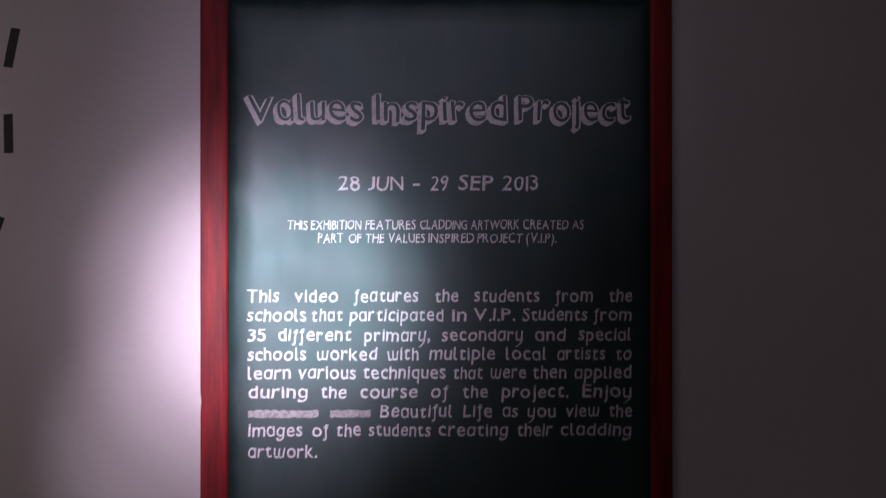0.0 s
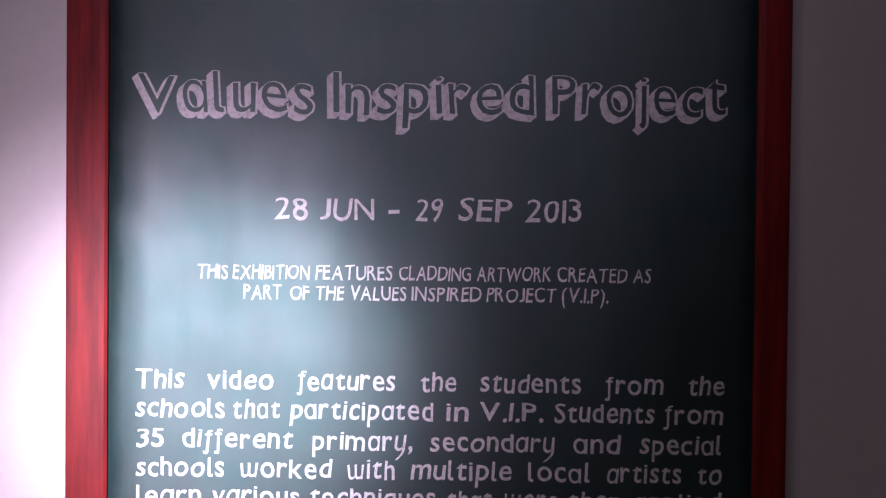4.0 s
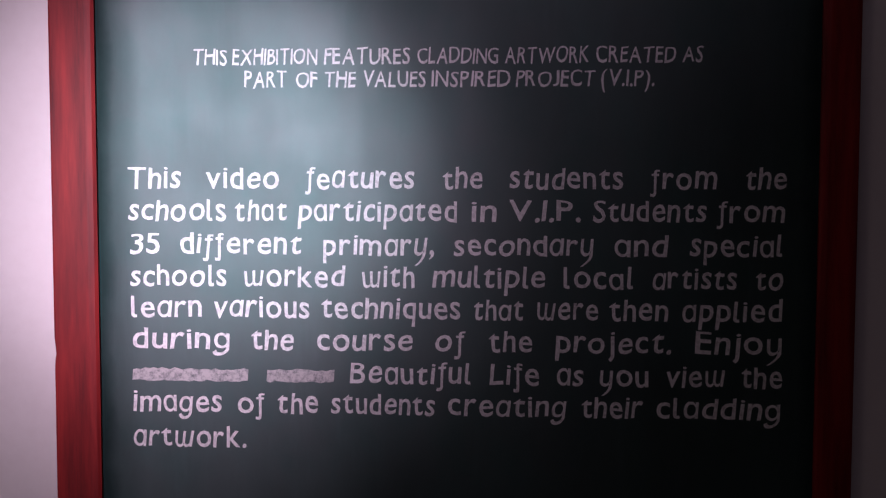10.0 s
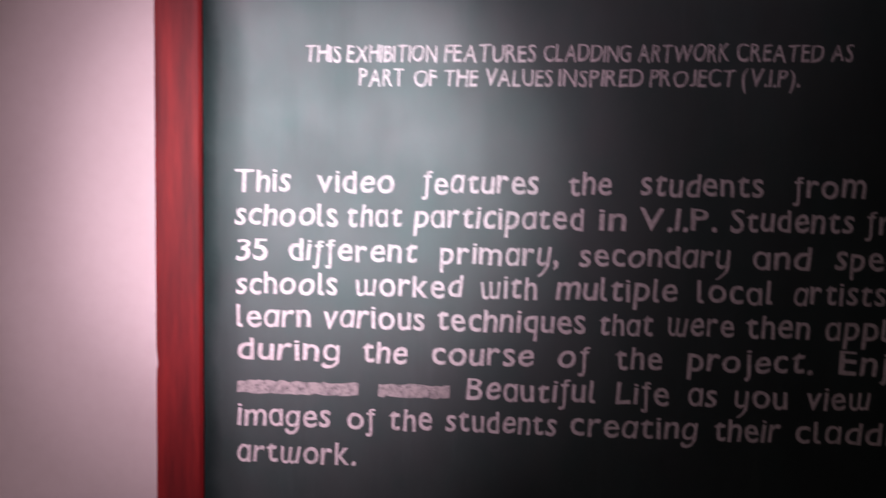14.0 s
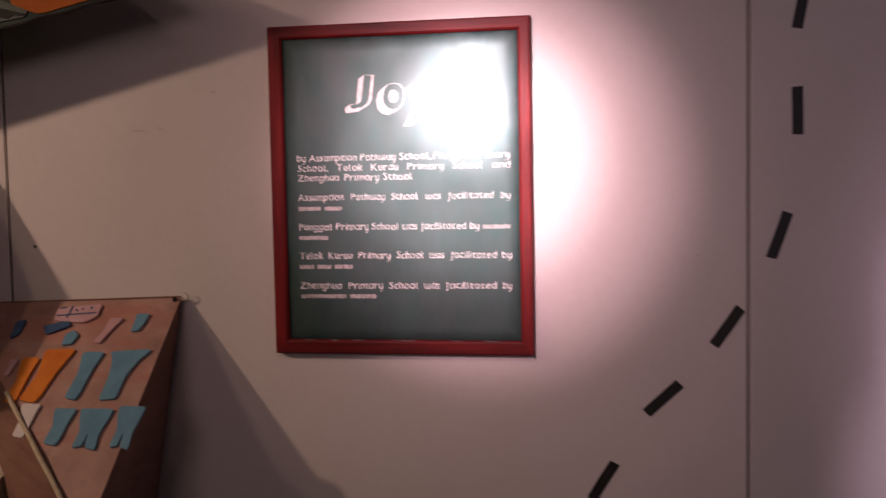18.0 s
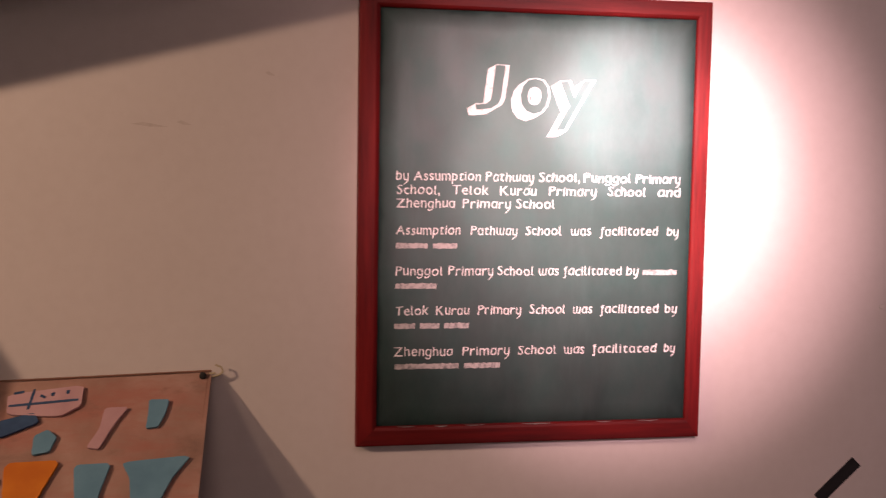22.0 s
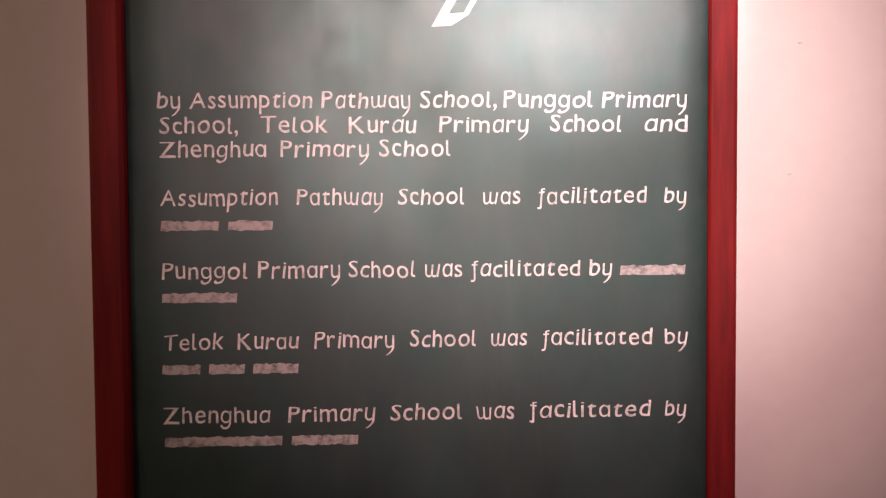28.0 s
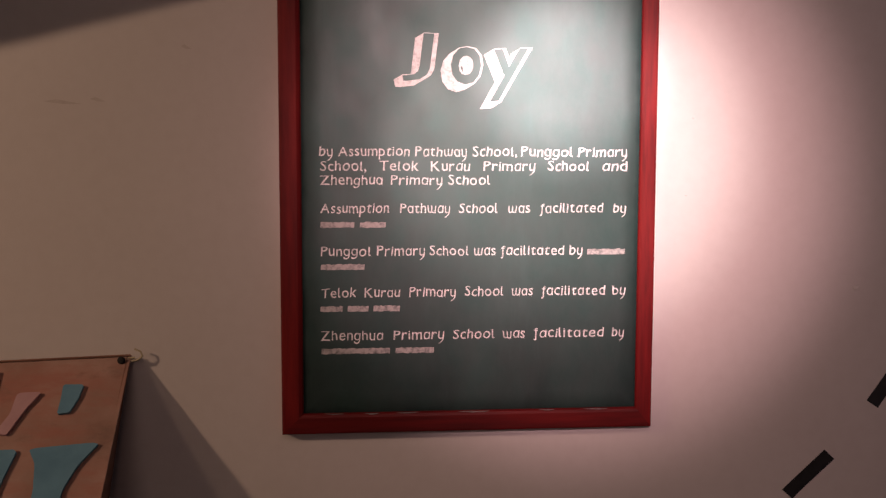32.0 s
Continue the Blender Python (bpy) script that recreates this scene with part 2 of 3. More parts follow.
# ---- mesh helpers ----


def mesh_object(name, verts, faces, mat, parent=None, label="", smooth=False):
    me = bpy.data.meshes.new(name)
    me.from_pydata([tuple(v) for v in verts], [], faces)
    me.materials.append(mat)
    if smooth:
        me.polygons.foreach_set("use_smooth", [True] * len(me.polygons))
    me.update()
    ob = new(name, me)
    if parent:
        ob.parent = parent
    if label:
        ob["label"] = label
    return ob


def part(name, bm, mat, parent=None, label=""):
    bmesh.ops.recalc_face_normals(bm, faces=bm.faces)
    me = bpy.data.meshes.new(name)
    bm.to_mesh(me)
    bm.free()
    me.materials.append(mat)
    ob = new(name, me)
    if parent:
        ob.parent = parent
    if label:
        ob["label"] = label
    return ob


def block(lo, hi, bevel=0.0):
    bm = bmesh.new()
    bmesh.ops.create_cube(bm, size=1)
    for v in bm.verts:
        v.co = Vector([(p + q) / 2 + c * (q - p) for p, q, c in zip(lo, hi, v.co)])
    if bevel:
        bmesh.ops.bevel(bm, geom=list(bm.edges), offset=bevel, segments=2, affect="EDGES", profile=0.6)
    return bm


def sheet(corners, thick):
    """A flat or folded plate through the corners, thickened along its normal."""
    bm = bmesh.new()
    pts = [Vector(c) for c in corners]
    n = (pts[1] - pts[0]).cross(pts[2] - pts[0]).normalized() * thick / 2
    top = [bm.verts.new(p + n) for p in pts]
    low = [bm.verts.new(p - n) for p in pts]
    bm.faces.new(top)
    bm.faces.new(low[::-1])
    for i in range(len(pts)):
        j = (i + 1) % len(pts)
        bm.faces.new((top[i], low[i], low[j], top[j]))
    return bm


FRAME_B = Matrix.Rotation(PHI, 4, "Z")      # turns the wall's own axes (v, -out, z) into the world

# ---- structure ----


def wall_panel(name, x0, x1, turned, label, top=3.0):
    ob = part(name, block((x0, 0, 0), (x1, 0.10, top), 0.0015), WALL)
    if turned:
        ob.matrix_world = FRAME_B
    return tagged(ob, label, "wall", kind="structure")


wall_panel("wall_1", 0.0045, 3.4, False, "white painted partition panel behind the large sign")
wall_panel("wall_2", -1.7485, -0.0045, True, "white painted partition panel behind the smaller sign")
wall_panel("wall_3", -4.2, -1.7565, True, "white painted partition panel behind the artwork")
tagged(part("trim", block((-0.010, 0.011, 0), (0.010, 0.09, 3.0)), DARK_GAP), "dark recessed joint between two partition panels", "joint", kind="structure")
gap = tagged(part("trim", block((-1.763, 0.011, 0), (-1.742, 0.09, 3.0)), DARK_GAP), "dark recessed joint between two partition panels", "joint", kind="structure")
gap.matrix_world = FRAME_B
tagged(part("floor", block((-5, -5.2, -0.1), (4, 1.4, 0)), FLOOR), "smooth grey gallery floor", "floor", kind="structure")
tagged(part("ceiling", block((-5, -5.2, 3.0), (4, 1.4, 3.1)), CEILING), "pale grey painted gallery ceiling", "ceiling", kind="structure")
tagged(part("wall_4", block((-5, -5.2, 0), (4, -5.1, 3.0)), BACK_PAINT), "plain grey painted gallery wall", "wall", kind="structure")
tagged(part("wall_5", block((3.4, -5.1, 0), (3.5, 0.1, 3.0)), BACK_PAINT), "plain grey painted gallery side wall", "wall", kind="structure")
tagged(part("wall_6", block((-5, -5.1, 0), (-4.9, 1.4, 3.0)), BACK_PAINT), "plain grey painted gallery side wall", "wall", kind="structure")

# ---- lettering ----
GLYPHS = {}
LOOKS = {"a": "\u0251", "f": "\u0192", "l": "\u0196"}      # the round handwritten a, the f that hangs below the line, the l with a foot
HAND = str.maketrans("wyg", "\u026f\u0265\u0261")      # round w, y and g


def font_mesh(text, offset):
    """Flat outline of text in the built-in font: (x, y) places and faces."""
    data = bpy.data.curves.new("glyph", "FONT")
    data.body, data.size, data.offset, data.resolution_u = text, 1.0, offset, 3
    ob = new("glyph", data)
    bpy.context.view_layer.update()
    me = ob.evaluated_get(bpy.context.evaluated_depsgraph_get()).to_mesh()
    co = np.array([tuple(v.co)[:2] for v in me.vertices])
    faces = [tuple(p.vertices) for p in me.polygons]
    bpy.data.objects.remove(ob)
    bpy.data.curves.remove(data)
    return co, faces


def sliced(co, faces, levels):
    """The same outline with cuts across it at those heights, so that it can be bent."""
    bm = bmesh.new()
    verts = [bm.verts.new((x, y, 0)) for x, y in co]
    for f in faces:
        bm.faces.new([verts[i] for i in f])
    for y in levels:
        bmesh.ops.bisect_plane(bm, geom=bm.verts[:] + bm.edges[:] + bm.faces[:], plane_co=(0, y, 0), plane_no=(0, 1, 0))
    bm.verts.index_update()
    co, faces = np.array([tuple(v.co)[:2] for v in bm.verts]), [tuple(v.index for v in f.verts) for f in bm.faces]
    bm.free()
    return co, faces


def glyph(ch, offset):
    """Outline of one character in the chalk hand: vertices, faces, width; x starts at 0."""
    key = (ch, offset)
    if key not in GLYPHS:
        co, faces = font_mesh(LOOKS.get(ch, ch), offset)
        if ch == "a":
            co = co * (0.46 / 0.55)
        if ch == "f":
            co = np.stack(((co[:, 0] - 0.20 * co[:, 1]) * 0.78, co[:, 1] * 0.93), 1)
        if ch == "l":
            co = co * 0.94
        if ch == "J":                           # stands on the base line
            co[:, 1] = (co[:, 1] + 0.23) * 0.68 / 0.91
            co[:, 0] = co[:, 0] * 1.3
        if ch in "\u026f\u0261\u0265":
            co = co * (0.46 / co[:, 1].max())
            if ch == "\u026f":                  # opens a little towards its top
                co[:, 0] = (co[:, 0] - co[:, 0].mean()) * (0.88 + 0.35 * co[:, 1])
            if ch == "\u0265":                  # the long tail swings to the left
                co, faces = sliced(co, faces, (0.06, 0.03, 0.0, -0.025, -0.05, -0.075, -0.10, -0.13))
                co[:, 1] = np.where(co[:, 1] < 0, co[:, 1] * 1.8, co[:, 1])
                co[:, 0] -= 2.2 * np.minimum(co[:, 1] - 0.06, 0) ** 2
            if ch == "\u0261":
                co[:, 1] = np.where(co[:, 1] < 0, co[:, 1] * 1.2, co[:, 1])
                co[:, 0] += 0.35 * np.minimum(co[:, 1], 0)
        co[:, 0] -= co[co[:, 1] > -0.02, 0].min() if ch in "\u0265\u0261" else co[:, 0].min()
        GLYPHS[key] = (co, faces, co[:, 0].max())
    return GLYPHS[key]


def hand_height(y, cap):
    """Taller small letters, as in the chalk hand."""
    y = np.where(y > 0.46, 0.53 + (y - 0.46) * 0.15 / 0.22, y * 0.53 / 0.46)
    return y / 0.68 * cap


def letters(text, x0, x1, z, cap, offset, seed, wobble=1.0, slant=0.05):
    """The letters of one word between x0 and x1 on the base line z, each a little uneven: (x, z) places and faces."""
    rnd = random.Random(seed)
    pen, rows, made = 0.0, [], []
    for ch in text:
        co, fs, wide = glyph(ch, offset)
        rows.append((co, fs, pen, rnd.uniform(-1, 1), rnd.uniform(-1, 1), rnd.uniform(-1, 1)))
        pen += glyph(ch, 0.0)[2] + (0.11 if ch not in ".,'" else 0.08)
    sx = (x1 - x0) / (pen - 0.11)
    for co, fs, start, ra, rb, rc in rows:
        xs = (start + co[:, 0]) * sx
        ys = hand_height(co[:, 1], cap) * (1 + 0.05 * rb * wobble) + cap * 0.035 * rc * wobble
        px = xs + ys * (slant + 0.05 * ra * wobble) + np.sin(ys / cap * 5 + ra * 9) * cap * 0.020 * wobble
        pz = ys + (xs - xs.mean()) * 0.05 * ra * wobble + np.sin(xs / cap * 4 + rb * 9) * cap * 0.022 * wobble
        made.append(([(x0 + a, z + b) for a, b in zip(px, pz)], fs))
    return made


def word_mesh(text, x0, x1, z, cap, offset, seed, level):
    verts, faces = [], []
    for pts, fs in letters(text.translate(HAND), x0, x1, z, cap, offset, seed):
        faces += [tuple(i + len(verts) for i in f) for f in fs]
        verts += [(a, -level, b) for a, b in pts]
    return verts, faces


def chalk_line(sign, z, cap, spec, mat, level, offset=0.003):
    """Words with their start and end along the sign, in millimetres: 'This 733 816 video 857 971'. A ## is a plain bar."""
    items = spec.split()
    for k in range(0, len(items), 3):
        text, a, b = items[k], float(items[k + 1]) / 1000, float(items[k + 2]) / 1000
        if text == "##":
            rnd, n = random.Random(int(a * 1000 + z * 1e6)), max(6, int((b - a) / cap * 5))
            low = [(a + (b - a) * i / n, -level, z + cap * rnd.uniform(-0.05, 0.05)) for i in range(n + 1)]
            top = [(x + cap * 0.05, -level, z + cap * (0.60 + rnd.uniform(-0.06, 0.06))) for x, _, _ in low]
            mesh_object("bar", low + top, [(i, i + 1, n + 2 + i, n + 1 + i) for i in range(n)], CHALK_RUBBED, sign)
        else:
            verts, faces = word_mesh(text, a, b, z, cap, offset, text + str(z) + str(k), level)
            mesh_object("word", verts, faces, mat, sign)


def block_letters(sign, z, cap, spec, face, side, level, depth, fat, wobble=1.0, slant=0.0):
    """Drawn block letters: a chalked side to the lower left, a chalk outline and a dark face."""
    items = spec.split()
    for k in range(0, len(items), 3):
        text, a, b = items[k], float(items[k + 1]) / 1000 + depth[0], float(items[k + 2]) / 1000
        outer = letters(text, a, b, z, cap, fat, text, wobble, slant)
        inner = letters(text, a, b, z, cap, fat - 0.018, text, wobble, slant)
        for (pts, fs), (pin_pts, pin_fs) in zip(outer, inner):
            n = len(pts)
            count = {}
            for f in fs:
                for i, j in zip(f, f[1:] + f[:1]):
                    key = (min(i, j), max(i, j))
                    count[key] = count.get(key, 0) + 1
            verts = [(x, -level - 0.0003, y) for x, y in pts] + [(x - depth[0], -level, y - depth[1]) for x, y in pts]
            faces = list(fs) + [tuple(i + n for i in f) for f in fs]
            faces += [(i, j, j + n, i + n) for (i, j), c in count.items() if c == 1]
            letter = mesh_object("block_letter", verts, faces, side, sign, "hatched chalk block letter")
            mesh_object("letter_face", [(x, -level - 0.0008, y) for x, y in pin_pts], pin_fs, face, letter, "dark unfilled letter face")


# ---- signs ----


def rail(name, p, q, inward, wide, before, after, deep, mat, parent, chip=()):
    """One mitred frame rail from outer corner p to outer corner q, between rails of the widths before and after.
    chip: metres along the rail and how far the outer edge is knocked in there."""
    p, q, inward = Vector(p), Vector(q), Vector(inward)
    along = (q - p).normalized()
    prof = [(0, 0), (0, deep - 0.003), (0.0012, deep - 0.0008), (0.004, deep), (wide * 0.80, deep), (wide * 0.93, deep - 0.002), (wide, deep - 0.0045), (wide, 0)]
    bm = bmesh.new()
    rings = []
    for far, inset, s in ((0.0, 0.0, before / wide), *((d, k, None) for d, k in chip), ((q - p).length, 0.0, -after / wide)):
        ring = []
        for w, h in prof:
            skew = s * w if s is not None else 0.0
            ring.append(bm.verts.new(p + along * (far + skew) + inward * max(w, inset * h / deep) + Vector((0, -h, 0))))
        rings.append(ring)
    n = len(prof)
    for low, top in zip(rings, rings[1:]):
        for i in range(n):
            j = (i + 1) % n
            bm.faces.new((low[i], low[j], top[j], top[i]))
    bm.faces.new(rings[0][::-1])
    bm.faces.new(rings[-1])
    return part(name, bm, mat, parent)


def bowed_board(x0, x1, z0, z1, face, roll, drop):
    """A board whose face rolls back a little towards its edges."""
    steps = [0.0, 0.08, 0.2, 0.35, 0.55, 0.78, 1.0]
    xs = [x0 + roll * f for f in steps] + [x1 - roll * f for f in steps[::-1]]
    zs = [z0 + roll * f for f in steps] + [z1 - roll * f for f in steps[::-1]]
    bm = bmesh.new()
    grid = []
    for z in zs:
        row = []
        for x in xs:
            d = max(0.0, min(x - x0, x1 - x, z - z0, z1 - z)) / roll
            row.append(bm.verts.new((x, -face + drop * max(0.0, 1 - d) ** 2.2, z)))
        grid.append(row)
    for a, b in zip(grid, grid[1:]):
        for i in range(len(xs) - 1):
            bm.faces.new((a[i], a[i + 1], b[i + 1], b[i])).smooth = True
    back = [bm.verts.new((x, -0.001, z)) for x, z in ((x0, z0), (x1, z0), (x1, z1), (x0, z1))]
    rims = [grid[0], [r[-1] for r in grid], grid[-1][::-1], [r[0] for r in grid][::-1]]
    for k, rim in enumerate(rims):
        bm.faces.new([back[(k + 1) % 4], back[k]] + rim)
    bm.faces.new(back[::-1])
    return bm


def sign(x0, x1, z0, z1, left, right, top, low, deep, face, slate_mat, roll, label, woods, chip=()):
    ob = new("chalkboard_sign")
    tagged(ob, label, "sign", "chalkboard signs on the wall")
    part("board", bowed_board(x0 + left * 0.95, x1 - right * 0.95, z0 + low * 0.95, z1 - top * 0.95, face, roll, roll * 0.09), slate_mat, ob, "dark green chalkboard surface with wipe streaks, darker at its rim")
    tl, tr, bl, br = (x0, 0, z1), (x1, 0, z1), (x0, 0, z0), (x1, 0, z0)
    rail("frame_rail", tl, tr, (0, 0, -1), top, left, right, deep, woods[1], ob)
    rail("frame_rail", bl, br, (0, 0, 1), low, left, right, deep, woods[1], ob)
    rail("frame_rail", tl, bl, (1, 0, 0), left, top, low, deep, woods[0], ob, chip)
    rail("frame_rail", tr, br, (-1, 0, 0), right, top, low, deep, woods[0], ob)
    return ob


large = sign(0.613, 1.847, 0.36, 2.035, 0.072, 0.056, 0.056, 0.060, 0.024, 0.0168, SLATE, 0.032, "large chalkboard sign in a chipped red stained wooden frame", (RED_UP, RED_ACROSS),
             ((1.085, 0.0004), (1.104, 0.0034), (1.112, 0.0042), (1.119, 0.0022), (1.135, 0.0012), (1.30, 0.0)))
LV = 0.0172
block_letters(large, 1.660, 0.067, "Values 726 1037 Inspired 1060 1416 Project 1434 1739", SLATE, CHALK_SHADE, LV, (0.011, 0.009), 0.016)
chalk_line(large, 1.477, 0.037, "28 971 1028 JUN 1050 1142 - 1167 1185 29 1214 1259 SEP 1287 1377 2013 1402 1495", CHALK, LV, 0.006)
chalk_line(large, 1.375, 0.0235, "THIS 838 892 EXHIBITION 901 1032 FEATURES 1043 1175 CLADDING 1186 1309 ARTWORK 1320 1445 CREATED 1456 1575 AS 1585 1615", CHALK, LV, 0.008)
chalk_line(large, 1.340, 0.0235, "PART 919 985 OF 999 1032 THE 1043 1091 VALUES 1102 1199 INSPIRED 1208 1327 PROJECT 1336 1454 (V.I.P). 1464 1543", CHALK, LV, 0.008)
chalk_line(large, 1.185, 0.032, "This 733 816 video 857 971 features 1013 1181 the 1225 1285 students 1327 1498 from 1541 1638 the 1681 1741", CHALK, LV, 0.009)
chalk_line(large, 1.135, 0.032, "schools 734 887 that 902 982 participated 1002 1247 in 1270 1307 V.I.P. 1327 1434 Students 1454 1623 from 1641 1740", CHALK, LV, 0.009)
chalk_line(large, 1.083, 0.032, "35 736 782 different 815 1005 primary, 1040 1210 secondary 1243 1454 and 1488 1566 special 1601 1738", CHALK, LV, 0.009)
chalk_line(large, 1.033, 0.032, "schools 735 887 worked 915 1072 with 1100 1181 multiple 1210 1382 local 1411 1515 artists 1545 1671 to 1699 1740", CHALK, LV, 0.009)
chalk_line(large, 0.984, 0.032, "learn 736 847 various 866 1017 techniques 1036 1252 that 1272 1349 were 1370 1462 then 1481 1568 applied 1590 1739", CHALK, LV, 0.009)
chalk_line(large, 0.934, 0.032, "during 737 891 the 926 992 course 1029 1178 of 1214 1258 the 1297 1362 project. 1400 1572 Enjoy 1611 1739", CHALK, LV, 0.009)
chalk_line(large, 0.883, 0.032, "## 736 920 ## 950 1056 Beautiful 1081 1268 Life 1298 1374 as 1401 1441 you 1468 1540 view 1567 1655 the 1681 1740", CHALK, LV, 0.009)
chalk_line(large, 0.834, 0.032, "images 737 877 of 903 946 the 967 1030 students 1052 1212 creating 1234 1415 their 1439 1531 cladding 1553 1739", CHALK, LV, 0.009)
chalk_line(large, 0.779, 0.032, "artwork. 737 915", CHALK, LV, 0.009)

small = sign(-1.068, -0.465, 1.097, 1.850, 0.034, 0.027, 0.030, 0.033, 0.022, 0.0168, SLATE_SMALL, 0.026, "smaller chalkboard sign in a red stained wooden frame", (DIMMED_RED_UP, DIMMED_RED_ACROSS))
block_letters(small, 1.657, 0.074, "J -890 -834", SLATE_SMALL, CHALK_LIGHT, LV, (0.014, 0.008), 0.016, 0.5, 0.12)
block_letters(small, 1.659, 0.068, "o -815 -755", SLATE_SMALL, CHALK_LIGHT, LV, (0.016, 0.010), 0.040, 0.5)
block_letters(small, 1.657, 0.068, "y -752 -684", SLATE_SMALL, CHALK_LIGHT, LV, (0.016, 0.010), 0.026, 0.5, 0.08)
chalk_line(small, 1.541, 0.015, "by -1006 -985 Assumption -977 -864 Pathway -855 -773 School, -764 -693 Punggol -686 -602 Primary -593 -513", CHALK_LIGHT, LV)
chalk_line(small, 1.518, 0.015, "School, -1004 -933 Telok -912 -850 Kurau -830 -768 Primary -746 -663 School -642 -575 and -553 -512", CHALK_LIGHT, LV)
chalk_line(small, 1.496, 0.015, "Zhenghua -1005 -907 Primary -894 -812 School -802 -736", CHALK_LIGHT, LV)
chalk_line(small, 1.451, 0.015, "Assumption -1005 -897 Pathway -879 -800 School -785 -723 was -706 -671 facilitated -654 -551 by -534 -513", CHALK_LIGHT, LV)
chalk_line(small, 1.428, 0.015, "## -1005 -952 ## -943 -902", CHALK_LIGHT, LV)
chalk_line(small, 1.383, 0.015, "Punggol -1005 -926 Primary -916 -840 School -832 -770 was -761 -726 facilitated -717 -614 by -605 -584 ## -576 -514", CHALK_LIGHT, LV)
chalk_line(small, 1.361, 0.015, "## -1005 -936", CHALK_LIGHT, LV)
chalk_line(small, 1.317, 0.015, "Telok -1005 -949 Kurau -936 -880 Primary -865 -790 School -775 -713 was -699 -665 facilitated -650 -546 by -533 -512", CHALK_LIGHT, LV)
chalk_line(small, 1.294, 0.015, "## -1006 -971 ## -963 -930 ## -922 -880", CHALK_LIGHT, LV)
chalk_line(small, 1.248, 0.015, "Zhenghua -1006 -907 Primary -890 -809 School -794 -727 was -713 -677 facilitated -662 -547 by -533 -513", CHALK_LIGHT, LV)
chalk_line(small, 1.226, 0.015, "## -1005 -896 ## -887 -825", CHALK_LIGHT, LV)
for v, wide, high in ((-0.985, 0.030, 0.0022), (-0.925, 0.022, 0.003), (-0.868, 0.035, 0.002), (-0.760, 0.050, 0.0028), (-0.640, 0.026, 0.002), (-0.560, 0.040, 0.0022)):
    rnd = random.Random(int(v * -1000))
    top = [(v - wide / 2 + wide * k / 8, -0.0215, 1.1302 - rnd.uniform(0, 0.0006)) for k in range(9)]
    low = [(x, -0.0217, z - high * math.sin(math.pi * (k + 0.5) / 9.5) * rnd.uniform(0.6, 1)) for k, (x, _, z) in enumerate(top)]
    mesh_object("chalk_smudge", top + low, [(k, k + 1, k + 10, k + 9) for k in range(8)], DUST, small, "pale chalk dust on the frame's lip")
small.matrix_world = FRAME_B

# ---- tape dashes ----


def tape(top, low, turned, seed):
    """A torn strip of cloth tape from its upper to its lower end on the wall."""
    rnd = random.Random(seed)
    a, b = Vector((top[0], 0, top[1])), Vector((low[0], 0, low[1]))
    along = (b - a).normalized()
    side = Vector((along.z, 0, -along.x)) * 0.0122
    bm = bmesh.new()
    rows, n = [], 8
    for i in range(n + 1):
        f = i / n
        c = a.lerp(b, f) + side * (0.06 * math.sin(f * 3 + seed))
        lift = 0.0006 + 0.0015 * max(0, (abs(f - 0.5) - 0.42) * 12) * rnd.random()
        ragged = along * (rnd.uniform(-1, 1) * 0.0012 if i in (0, n) else 0)
        rows.append([bm.verts.new(c + side * s + ragged * (1 + s) + Vector((0, -h, 0))) for s, h in ((-1, 0.0001), (-1, lift), (0, lift), (1, lift), (1, 0.0001))])
    for r, q in zip(rows, rows[1:]):
        for i in range(4):
            bm.faces.new((r[i], r[i + 1], q[i + 1], q[i]))
    bm.faces.new(rows[0])
    bm.faces.new(rows[-1][::-1])
    ob = part("tape_strip", bm, TAPE)
    if turned:
        ob.matrix_world = FRAME_B
    return tagged(ob, "strip of black cloth tape on the white wall", "tape", "dashed line of tape")


for seed, (turned, top, low) in enumerate([
        (False, (0.178, 2.115), (0.150, 2.020)), (False, (0.126, 1.905), (0.104, 1.803)), (False, (0.106, 1.680), (0.106, 1.577)),
        (False, (0.0855, 1.410), (0.0495, 1.313)), (True, (-0.0175, 1.2035), (-0.0725, 1.1215)), (True, (-0.146, 1.037), (-0.217, 0.9685)),
        (True, (-0.288, 0.855), (-0.340, 0.7685)), (True, (-0.415, 0.640), (-0.469, 0.563)), (True, (-0.5185, 0.4545), (-0.5445, 0.3665))]):
    tape(top, low, turned, seed)

# ---- artwork panels on the wall ----


def painted_card():
    """Pink card with rubbed-in rust and brown paint."""
    mat, tree, bsdf = material("painted_pink_card")
    base = ramp_node(tree, noise_node(tree, 11, 5.0, (1, 1, 0.6)).outputs["Fac"], [(0.3, (0.30, 0.165, 0.125)), (0.7, (0.48, 0.30, 0.245))])
    smear = ramp_node(tree, noise_node(tree, 7, 7.0, (0.6, 1, 2.6), 0.7).outputs["Fac"], [(0.48, (0, 0, 0)), (0.66, (0.75, 0.75, 0.75))])
    dab = ramp_node(tree, noise_node(tree, 15, 6.0, (0.7, 1, 1.6), 0.7).outputs["Fac"], [(0.56, (0, 0, 0)), (0.70, (0.6, 0.6, 0.6))])
    col = mix_node(tree, smear.outputs["Color"], base.outputs["Color"], (0.42, 0.16, 0.12))
    col = mix_node(tree, dab.outputs["Color"], col, (0.22, 0.13, 0.10))
    link(tree, col, bsdf.inputs["Base Color"])
    bsdf.inputs["Roughness"].default_value = 0.6
    bump(tree, bsdf, noise_node(tree, 90, 3.0).outputs["Fac"], 0.5, 0.0003)
    return mat


